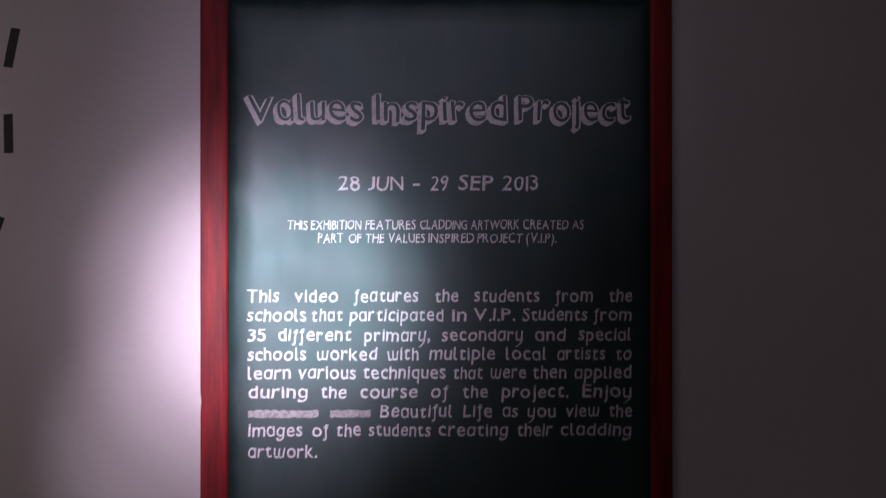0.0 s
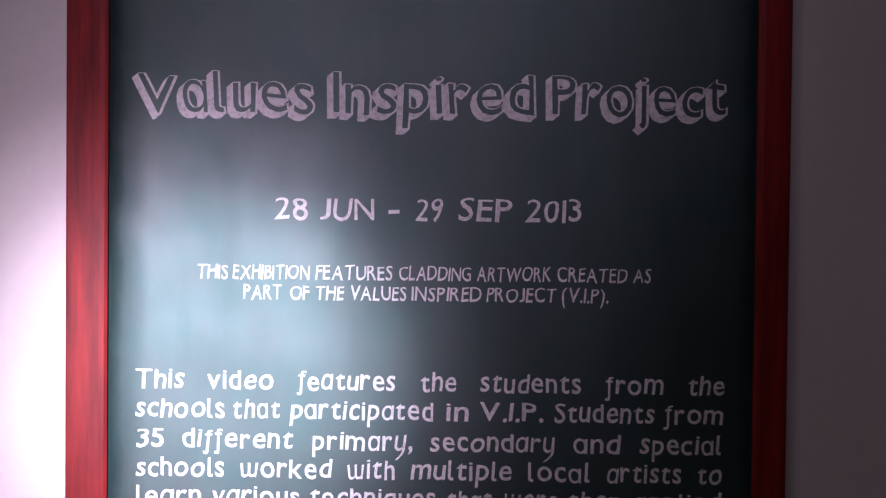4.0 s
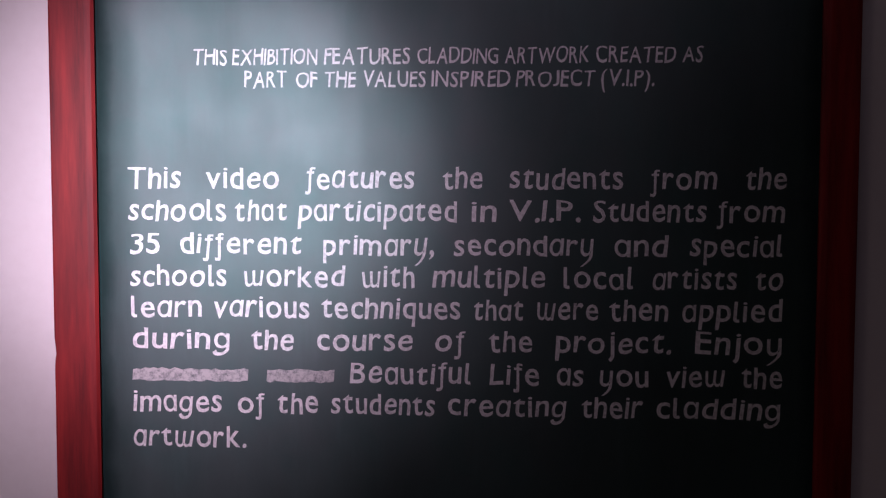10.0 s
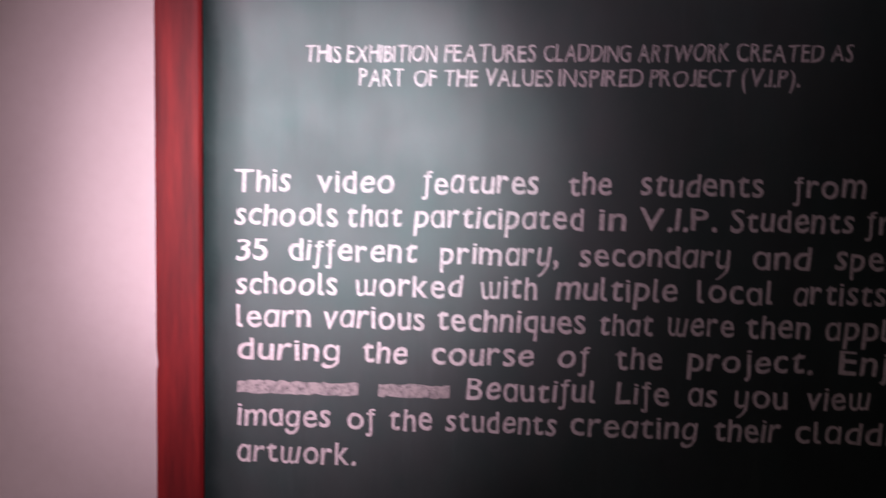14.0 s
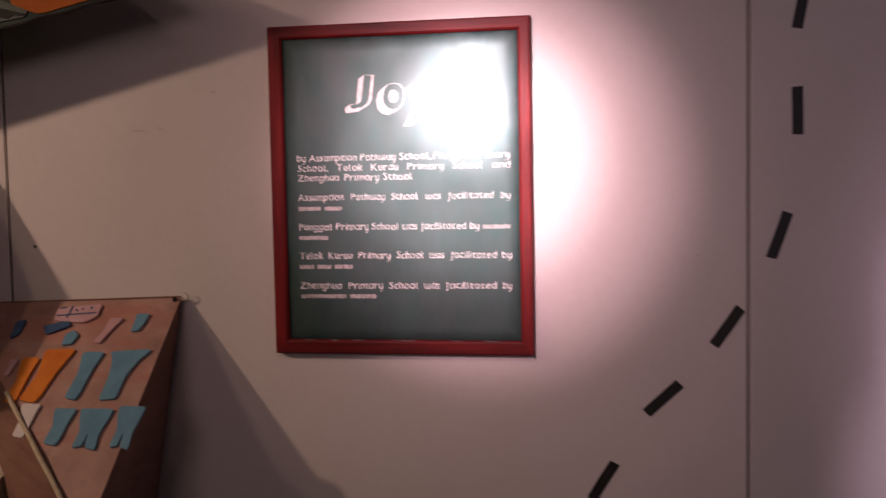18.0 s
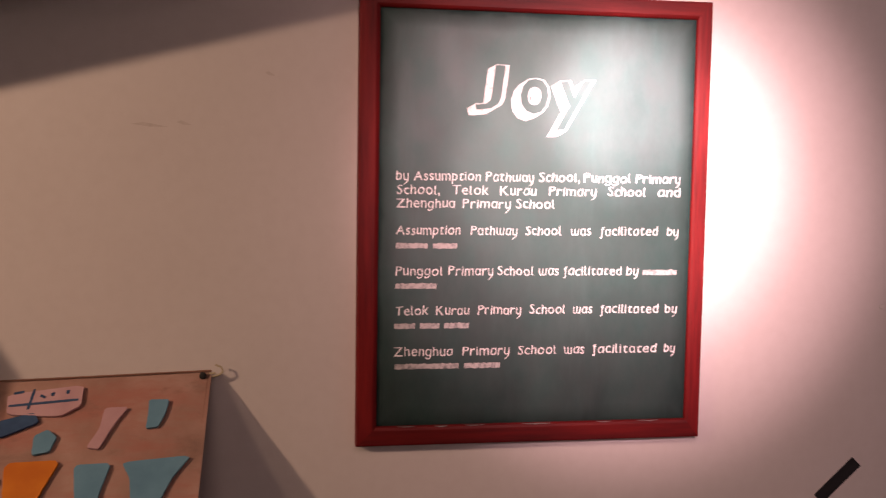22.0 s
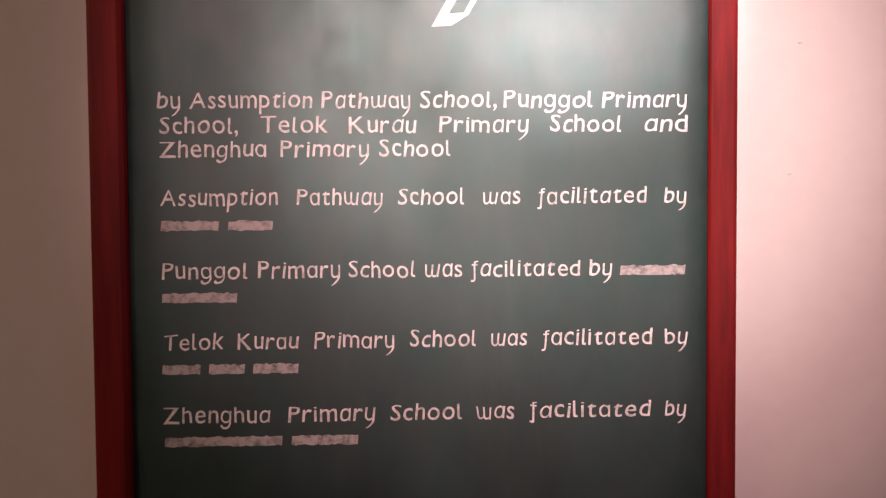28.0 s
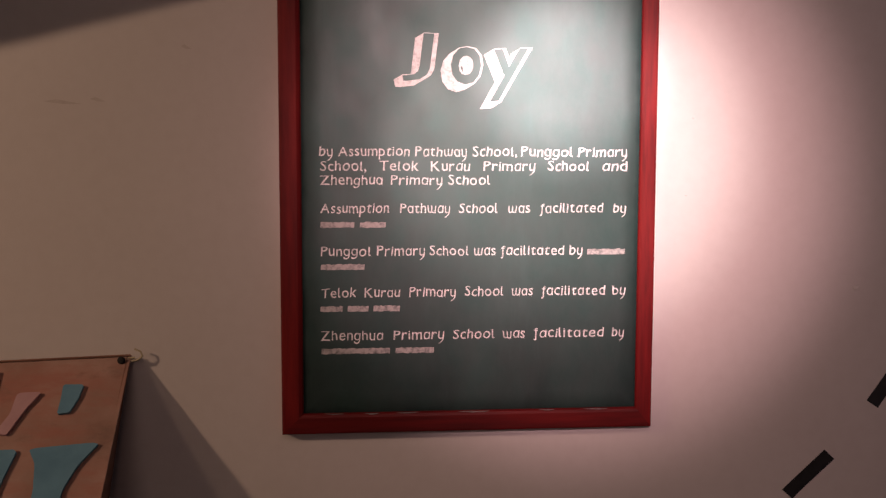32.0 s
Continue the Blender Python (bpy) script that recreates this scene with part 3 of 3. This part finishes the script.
CARD = painted_card()
BROWN = surface("brown_cardboard", (0.20, 0.10, 0.07), (0.30, 0.16, 0.11), 7, (1, 1, 4), rough=0.8, bump_scale=120)
CREAM = surface("cream_canvas", (0.48, 0.42, 0.30), (0.62, 0.56, 0.43), 9, rough=0.85, bump_scale=300)
GREEN = surface("leaf_green_felt", (0.06, 0.12, 0.03), (0.22, 0.30, 0.08), 14, rough=0.9, bump_scale=200)
LIME = surface("lime_ribbon", (0.35, 0.42, 0.06), (0.50, 0.55, 0.12), 14, rough=0.6)
SKY = surface("sky_blue_felt", (0.10, 0.25, 0.36), (0.15, 0.34, 0.47), 16, rough=0.9, bump_scale=250)
NAVY = surface("navy_felt", (0.02, 0.05, 0.12), (0.05, 0.12, 0.24), 16, rough=0.9)
ORANGE = surface("orange_felt", (0.62, 0.16, 0.01), (0.80, 0.27, 0.02), 12, rough=0.85, bump_scale=250)
PINK = surface("pale_pink_card", (0.48, 0.28, 0.30), (0.60, 0.38, 0.40), 14, rough=0.8)
WHITE = surface("white_card", (0.62, 0.58, 0.56), (0.74, 0.71, 0.68), 14, rough=0.8)
BLACK = surface("black_felt", (0.010, 0.010, 0.010), (0.028, 0.026, 0.026), 20, rough=0.85)
DEEP = surface("dark_teal_cloth", (0.020, 0.034, 0.030), (0.05, 0.075, 0.06), 10, rough=0.8, bump_scale=120)
RUST = surface("rust_red_cloth", (0.20, 0.03, 0.015), (0.34, 0.06, 0.03), 10, rough=0.8)
# orange darkened to put the banner's shade into its colour
SHADED_ORANGE = surface("shaded_orange_cloth", (0.30, 0.07, 0.007), (0.44, 0.115, 0.012), 12, rough=0.9, bump_scale=250)
# banner's white patches with shade in the colour; plain grey on other pieces
GREY_AND_SHADED = surface("grey_and_shaded_cloth", (0.07, 0.085, 0.075), (0.13, 0.15, 0.13), 14, rough=0.9, bump_scale=250)
STRING = surface("pale_cotton_cord", (0.45, 0.38, 0.24), (0.62, 0.54, 0.38), 80, rough=0.85)


class Patch:
    """A sheet between four corners given as (v along the wall, out from it, z); s runs along it, t down it."""

    def __init__(self, tl, tr, br, bl, sag=0.0):
        self.c = [Vector((v, -o, z)) for v, o, z in (tl, tr, br, bl)]
        self.sag = sag

    def at(self, s, t, lift=0.0):
        tl, tr, br, bl = self.c
        p = tl.lerp(tr, s).lerp(bl.lerp(br, s), t)
        du = (tr - tl).lerp(br - bl, t)
        dv = (bl - tl).lerp(br - tr, s)
        n = dv.cross(du)
        n = n.normalized() if n.length > 1e-9 else Vector((0, -1, 0))
        if n.y > 0:
            n = -n
        return p + n * (lift + self.sag * math.sin(math.pi * s) * math.sin(math.pi * t))

    def grid(self, nu, nv, thick):
        bm = bmesh.new()
        both = []
        for side in (0.0, -thick):
            both.append([[bm.verts.new(self.at(i / nu, j / nv, side)) for i in range(nu + 1)] for j in range(nv + 1)])
        for k, g in enumerate(both):
            for j in range(nv):
                for i in range(nu):
                    f = (g[j][i], g[j][i + 1], g[j + 1][i + 1], g[j + 1][i])
                    bm.faces.new(f if k else f[::-1])
        a, b = both
        rim = [(0, i) for i in range(nu)] + [(j, nu) for j in range(nv)] + [(nv, i) for i in range(nu, 0, -1)] + [(j, 0) for j in range(nv, 0, -1)]
        for (j, i), (q, r) in zip(rim, rim[1:] + rim[:1]):
            bm.faces.new((a[j][i], a[q][r], b[q][r], b[j][i]))
        return bm

    def cut(self, outline, lift, thick):
        """A flat cut-out, its outline in (s, t), laid on the sheet."""
        bm = bmesh.new()
        for _ in range(2 if len(outline) > 6 else 1):
            outline = [(p[0] * k + q[0] * (1 - k), p[1] * k + q[1] * (1 - k)) for p, q in zip(outline, outline[1:] + outline[:1]) for k in (0.90, 0.10)]
        top = [bm.verts.new(self.at(s, t, lift + thick)) for s, t in outline]
        low = [bm.verts.new(self.at(s, t, lift)) for s, t in outline]
        bm.faces.new(top)
        bm.faces.new(low[::-1])
        for i in range(len(top)):
            j = (i + 1) % len(top)
            bm.faces.new((top[i], low[i], low[j], top[j]))
        return bm


def cord(points, radius, parent, mat=None, name="cord"):
    data = bpy.data.curves.new(name, "CURVE")
    data.dimensions, data.bevel_depth, data.bevel_resolution = "3D", radius, 2
    sp = data.splines.new("POLY")
    sp.points.add(len(points) - 1)
    for q, p in zip(sp.points, points):
        q.co = (*p, 1)
    tmp = new("tmp", data)
    bpy.context.view_layer.update()
    me = bpy.data.meshes.new_from_object(tmp.evaluated_get(bpy.context.evaluated_depsgraph_get()))
    bpy.data.objects.remove(tmp)
    me.name = name
    me.materials.clear()
    me.materials.append(mat or STRING)
    ob = new(name, me)
    ob.parent = parent
    return ob


def pin(parent, place):
    bm = bmesh.new()
    bmesh.ops.create_uvsphere(bm, u_segments=10, v_segments=6, radius=0.0062)
    for v in bm.verts:
        v.co = Vector((v.co.x, v.co.y * 0.6, v.co.z)) + place
    return part("push_pin", bm, BLACK, parent, "black push pin")


def trousers(cx, top, w, h, flare=0.0, split=0.35):
    """Outline of a pair of cut-out shorts in (v, z)."""
    return [(cx - w / 2, top), (cx + w / 2, top), (cx + w * (0.42 - flare), top - h * 0.3), (cx + w * 0.30, top - h * 0.62), (cx + w * 0.34, top - h),
            (cx + w * 0.02, top - h * 0.96), (cx - w * 0.02, top - h * split - h * 0.25), (cx - w * 0.10, top - h * 0.92), (cx - w * 0.36, top - h * 0.97),
            (cx - w * 0.30, top - h * 0.55), (cx - w * (0.44 - flare), top - h * 0.25)]


def leg(cx, top, w, h, drift):
    """Outline of a single long cut-out leg that drifts sideways as it goes down."""
    return [(cx - w / 2, top), (cx + w / 2, top), (cx + w * 0.3 + drift * 0.5, top - h * 0.4), (cx + w * 0.2 + drift, top - h * 0.85),
            (cx + w * 0.05 + drift, top - h), (cx - w * 0.45 + drift, top - h * 0.95), (cx - w * 0.3 + drift * 0.5, top - h * 0.5)]


def cladding(name, tl, tr, tip, foot, face, label, side=BROWN, sag=0.0):
    """A cladding piece: a sheet from a top edge on the wall down to a tip that stands out, and a side back to the wall."""
    ob = new(name)
    tagged(ob, label, "artwork", "cladding artworks on the wall")
    left = (tip[0] - 0.025, tip[1] - 0.015, tip[2] + 0.008)
    p = Patch(tl, tr, tip, left, sag)
    part("front_sheet", p.grid(14, 14, 0.004), face, ob)
    corners = [Vector((v, -o, z)) for v, o, z in (tr, tip, foot)]
    part("side_sheet", sheet([corners[0] + Vector((-0.004, 0, 0)), corners[1] + Vector((-0.004, 0.004, 0)), corners[2]], 0.004), side, ob, "plain brown cardboard side")
    far = Vector((tl[0] + 0.06, 0, foot[2] + 0.05))
    part("side_sheet", sheet([Vector((tl[0] + 0.004, -tl[1], tl[2])), Vector((left[0] + 0.004, -left[1] + 0.004, left[2])), far], 0.004), side, ob, "plain brown cardboard side")
    pin(ob, p.at(0.978, 0.02, 0.004))
    ob.matrix_world = FRAME_B
    return ob, p


def outline_to_sheet(p, pts):
    """(v, z) on a piece's sheet as its (s, t)."""
    tl, tr, br, bl = p.c
    out = []
    for v, z in pts:
        t = (tr.z - z) / (tr.z - br.z)
        a, b = tl.x + (bl.x - tl.x) * t, tr.x + (br.x - tr.x) * t
        out.append(((v - a) / (b - a), t))
    return out


# the piece with the washing line of little clothes
ob, p = cladding("cladding_artwork", (-1.885, 0.015, 1.210), (-1.302, 0.012, 1.229), (-1.338, 0.428, 0.791), (-1.425, 0.0, 0.52), CARD,
                 "pink card cladding artwork with felt cut-out clothes on the wall")
for mat, pts in [
        (ORANGE, leg(-1.624, 1.103, 0.045, 0.093, -0.002)), (ORANGE, leg(-1.557, 1.120, 0.080, 0.108, -0.019)),
        (SKY, leg(-1.471, 1.113, 0.054, 0.095, -0.006)), (SKY, [(-1.429, 1.113), (-1.327, 1.117), (-1.354, 1.091), (-1.370, 1.064), (-1.376, 1.021), (-1.416, 1.018), (-1.411, 1.061), (-1.416, 1.094)]),
        (SKY, [(-1.396, 1.191), (-1.365, 1.190), (-1.370, 1.172), (-1.380, 1.155), (-1.398, 1.154), (-1.396, 1.172)]),
        (SKY, leg(-1.486, 1.002, 0.056, 0.070, 0.001)), (SKY, trousers(-1.409, 1.002, 0.080, 0.075)), (SKY, trousers(-1.327, 1.007, 0.064, 0.077)),
        (SKY, [(-1.561, 1.152), (-1.542, 1.159), (-1.528, 1.149), (-1.536, 1.131), (-1.561, 1.128)]),
        (PINK, leg(-1.444, 1.183, 0.036, 0.052, -0.023)), (PINK, [(-1.609, 1.207), (-1.497, 1.215), (-1.498, 1.188), (-1.528, 1.175), (-1.606, 1.181)]),
        (PINK, leg(-1.665, 1.100, 0.022, 0.033, -0.002)), (WHITE, leg(-1.576, 1.010, 0.049, 0.066, 0.006)),
        (NAVY, [(-1.630, 1.170), (-1.566, 1.182), (-1.557, 1.169), (-1.613, 1.151)]), (NAVY, [(-1.704, 1.182), (-1.681, 1.185), (-1.683, 1.155), (-1.704, 1.144)]),
        (BLACK, [(-1.752, 1.132), (-1.727, 1.137), (-1.725, 1.125), (-1.748, 1.120)])]:
    part("felt_cutout", p.cut(outline_to_sheet(p, pts), 0.002, 0.0045), mat, ob)
for v, z in ((-1.545, 1.206), (-1.523, 1.208)):
    part("pen_dot", p.cut(outline_to_sheet(p, [(v, z), (v + 0.006, z + 0.001), (v + 0.005, z - 0.004), (v + 0.001, z - 0.004)]), 0.0068, 0.0005), NAVY, ob)
for pts in ([(-1.605, 1.193), (-1.503, 1.197), (-1.503, 1.194), (-1.605, 1.190)], [(-1.572, 1.212), (-1.568, 1.212), (-1.574, 1.186), (-1.578, 1.186)],
            [(-1.600, 1.209), (-1.585, 1.211), (-1.585, 1.208), (-1.600, 1.206)], [(-1.560, 1.205), (-1.552, 1.202), (-1.553, 1.199), (-1.561, 1.202)]):
    part("pen_line", p.cut(outline_to_sheet(p, pts), 0.0068, 0.0005), NAVY, ob)
cord([p.at(0.0, 0.45 + 0.09 * k, 0.006 + 0.004 * (k % 2)) for k in range(7)], 0.006, ob, name="edge_cord")
cord([p.at(k / 8, 0.005, 0.004) for k in range(9)], 0.0014, ob, BROWN, "top_binding")
cord([p.at(0.99, 0.0, 0.006) + Vector((0.012 + 0.012 * math.sin(k * 0.9), 0, 0.006 * math.cos(k * 0.9) - 0.002 * k)) for k in range(8)], 0.0016, ob, name="thread_loop")

# the leafy piece further along
ob, p = cladding("cladding_artwork", (-2.45, 0.02, 1.60), (-1.848, 0.012, 1.617), (-1.889, 0.417, 1.191), (-1.94, 0.0, 0.95), GREEN,
                 "green leafy felt cladding artwork pinned on the wall")
rnd = random.Random(5)
for k in range(26):
    s, t = rnd.uniform(0.5, 0.95), rnd.uniform(0.02, 0.4)
    w, h, turn = rnd.uniform(0.03, 0.06), rnd.uniform(0.05, 0.10), rnd.uniform(0, 6.28)
    pts = [(math.cos(a) * w * (1 if a < 3.2 else 0.7), math.sin(a) * h) for a in [6.283 * q / 9 for q in range(9)]]
    pts = [(s + x * math.cos(turn) - y * math.sin(turn), t + x * math.sin(turn) + y * math.cos(turn)) for x, y in pts]
    part("felt_leaf", p.cut(pts, 0.002 + 0.0015 * (k % 6), 0.002), (GREEN, LIME, GREEN, CREAM)[k % 4], ob)

# the cream piece below it
ob, p = cladding("cladding_artwork", (-2.45, 0.02, 1.18), (-1.70, 0.015, 0.885), (-1.86, 0.50, 0.48), (-1.80, 0.0, 0.35), CREAM,
                 "plain cream canvas cladding artwork on the wall", CREAM)

# the dark piece low on the wall
ob, p = cladding("cladding_artwork", (-1.23, 0.02, 0.565), (-0.650, 0.012, 0.575), (-0.681, 0.403, 0.163), (-0.74, 0.0, 0.03), DEEP,
                 "dark teal cladding artwork with black felt shapes on the wall", DEEP)
for mat, pts in [
        (BLACK, [(-0.770, 0.560), (-0.690, 0.562), (-0.672, 0.530), (-0.700, 0.508), (-0.745, 0.512), (-0.775, 0.535)]),
        (BLACK, [(-0.960, 0.552), (-0.880, 0.548), (-0.830, 0.522), (-0.850, 0.508), (-0.930, 0.520)]),
        (GREY_AND_SHADED, [(-0.840, 0.560), (-0.790, 0.560), (-0.770, 0.505), (-0.800, 0.480), (-0.850, 0.500)]),
        (CREAM, [(-0.905, 0.532), (-0.846, 0.540), (-0.838, 0.500), (-0.870, 0.478), (-0.900, 0.495)]), (CREAM, [(-1.02, 0.540), (-0.965, 0.538), (-0.970, 0.512), (-1.01, 0.508)]),
        (BROWN, [(-0.860, 0.474), (-0.780, 0.484), (-0.765, 0.455), (-0.800, 0.436), (-0.850, 0.446)]), (RUST, [(-0.700, 0.535), (-0.690, 0.534), (-0.694, 0.522)])]:
    part("felt_cutout", p.cut(outline_to_sheet(p, pts), 0.003, 0.003), mat, ob)
cord([p.at(0.22 + 0.06 * k, 0.05 + 0.12 * k, 0.006) for k in range(7)], 0.005, ob, name="edge_cord")

# the dark banner overhead, its lower edge standing out from the wall
banner = new("banner_artwork")
tagged(banner, "dark patchwork cloth banner with orange shapes hung above", "artwork", "cladding artworks on the wall")
p = Patch((-2.62, 0.010, 2.237), (-1.62, 0.010, 2.10), (-1.252, 0.20, 1.921), (-2.188, 0.255, 1.721), -0.012)
part("cloth", p.grid(32, 12, 0.004), DEEP, banner)
for mat, pts in [
        (SHADED_ORANGE, [(0.62, 0.70), (0.80, 0.66), (0.985, 0.80), (0.985, 0.985), (0.80, 0.975), (0.62, 0.985), (0.57, 0.85)]),
        (RUST, [(0.90, 0.88), (0.993, 0.87), (0.993, 0.995), (0.84, 0.993)]),
        (GREY_AND_SHADED, [(0.44, 0.80), (0.55, 0.78), (0.60, 0.93), (0.57, 0.975), (0.47, 0.96)]),
        (GREY_AND_SHADED, [(0.29, 0.80), (0.42, 0.80), (0.50, 0.97), (0.33, 0.975)]),
        (GREEN, [(0.20, 0.84), (0.27, 0.83), (0.31, 0.88), (0.24, 0.895)]), (GREEN, [(0.225, 0.91), (0.30, 0.90), (0.325, 0.945), (0.25, 0.955)]),
        (NAVY, [(0.14, 0.86), (0.19, 0.86), (0.25, 0.97), (0.16, 0.98)])]:
    part("cloth_patch", p.cut([(0.27 + 0.73 * u, w) for u, w in pts], 0.002, 0.002), mat, banner)
for mat, pts in [
        (BLACK, [(0.76, 0.74), (0.80, 0.73), (0.835, 0.84), (0.83, 0.96), (0.80, 0.96), (0.795, 0.86)]),
        (BLACK, [(0.62, 0.77), (0.70, 0.73), (0.75, 0.78), (0.71, 0.83), (0.65, 0.83)]),
        (BLACK, [(0.85, 0.76), (0.92, 0.78), (0.985, 0.86), (0.93, 0.90), (0.87, 0.86)]),
        (GREEN, [(0.88, 0.77), (0.93, 0.79), (0.95, 0.84), (0.90, 0.84)]),
        (BLACK, [(0.47, 0.80), (0.49, 0.80), (0.585, 0.96), (0.56, 0.96)]), (BLACK, [(0.40, 0.78), (0.46, 0.79), (0.55, 0.94), (0.52, 0.96)])]:
    part("cloth_patch", p.cut([(0.27 + 0.73 * u, w) for u, w in pts], 0.0045, 0.0015), mat, banner)
cord([p.at(k / 32, 1.0, -0.002 + 0.003 * math.sin(k * 1.7)) for k in range(33)], 0.004, banner, BLACK, "hem")
banner.matrix_world = FRAME_B

# crumpled cream cloth with lace cords, resting on the top edge of the clothes piece
lump = bmesh.new()
bmesh.ops.create_icosphere(lump, subdivisions=4, radius=1)
for v in lump.verts:
    d = 1 + 0.22 * noise.noise(v.co * 2.2) + 0.08 * noise.noise(v.co * 6.0)
    v.co = Vector((-1.90 + v.co.x * 0.095 * d, -0.055 - v.co.y * 0.05 * d, 1.262 + v.co.z * 0.062 * d))
cloth = new("crumpled_cloth")
tagged(cloth, "crumpled cream cloth with cords above the card artwork", "cloth")
part("cloth_body", lump, CREAM, cloth)
for k in range(4):
    cord([Vector((-1.86 + 0.025 * k + 0.012 * math.sin(j * 1.3 + k), -0.105 + 0.006 * j, 1.30 - 0.02 * j)) for j in range(6)], 0.003, cloth, STRING)
cloth.matrix_world = FRAME_B

# ---- small marks on the wall ----
for v, z, r, mat, label in ((-0.109, 1.322, 0.006, WHITE, "small filled screw hole on the white wall"), (-0.398, 1.604, 0.0024, WHITE, "tiny filled nail hole in the white wall"),
                            (-0.407, 1.478, 0.0020, WHITE, "tiny filled nail hole in the white wall"), (-1.686, 1.349, 0.005, GREY_AND_SHADED, "small grey screw head in the white wall")):
    bm = bmesh.new()
    bmesh.ops.create_uvsphere(bm, u_segments=12, v_segments=6, radius=r)
    for vert in bm.verts:
        vert.co = Vector((vert.co.x * 1.1 + v, vert.co.y * 0.4, vert.co.z * 0.8 + z))
    plug = tagged(part("wall_plug", bm, mat), label, "wall plug", "plugs in the wall")
    plug.matrix_world = FRAME_B
for k, (v, z, w) in enumerate([(-1.398, 1.624, 0.030), (-1.345, 1.628, 0.012), (-1.21, 1.71, 0.008)]):
    smear = sheet([(v - w, -0.0004, z), (v - w * 0.3, -0.0004, z + 0.003), (v + w, -0.0004, z - 0.004), (v, -0.0004, z - 0.004)], 0.0004)
    mark = tagged(part("scuff_mark", smear, surface("grey_scuff", (0.55, 0.50, 0.47), (0.62, 0.57, 0.54), 90, rough=0.8)), "faint grey scuff on the white wall", "scuff", "scuffs on the wall")
    mark.matrix_world = FRAME_B
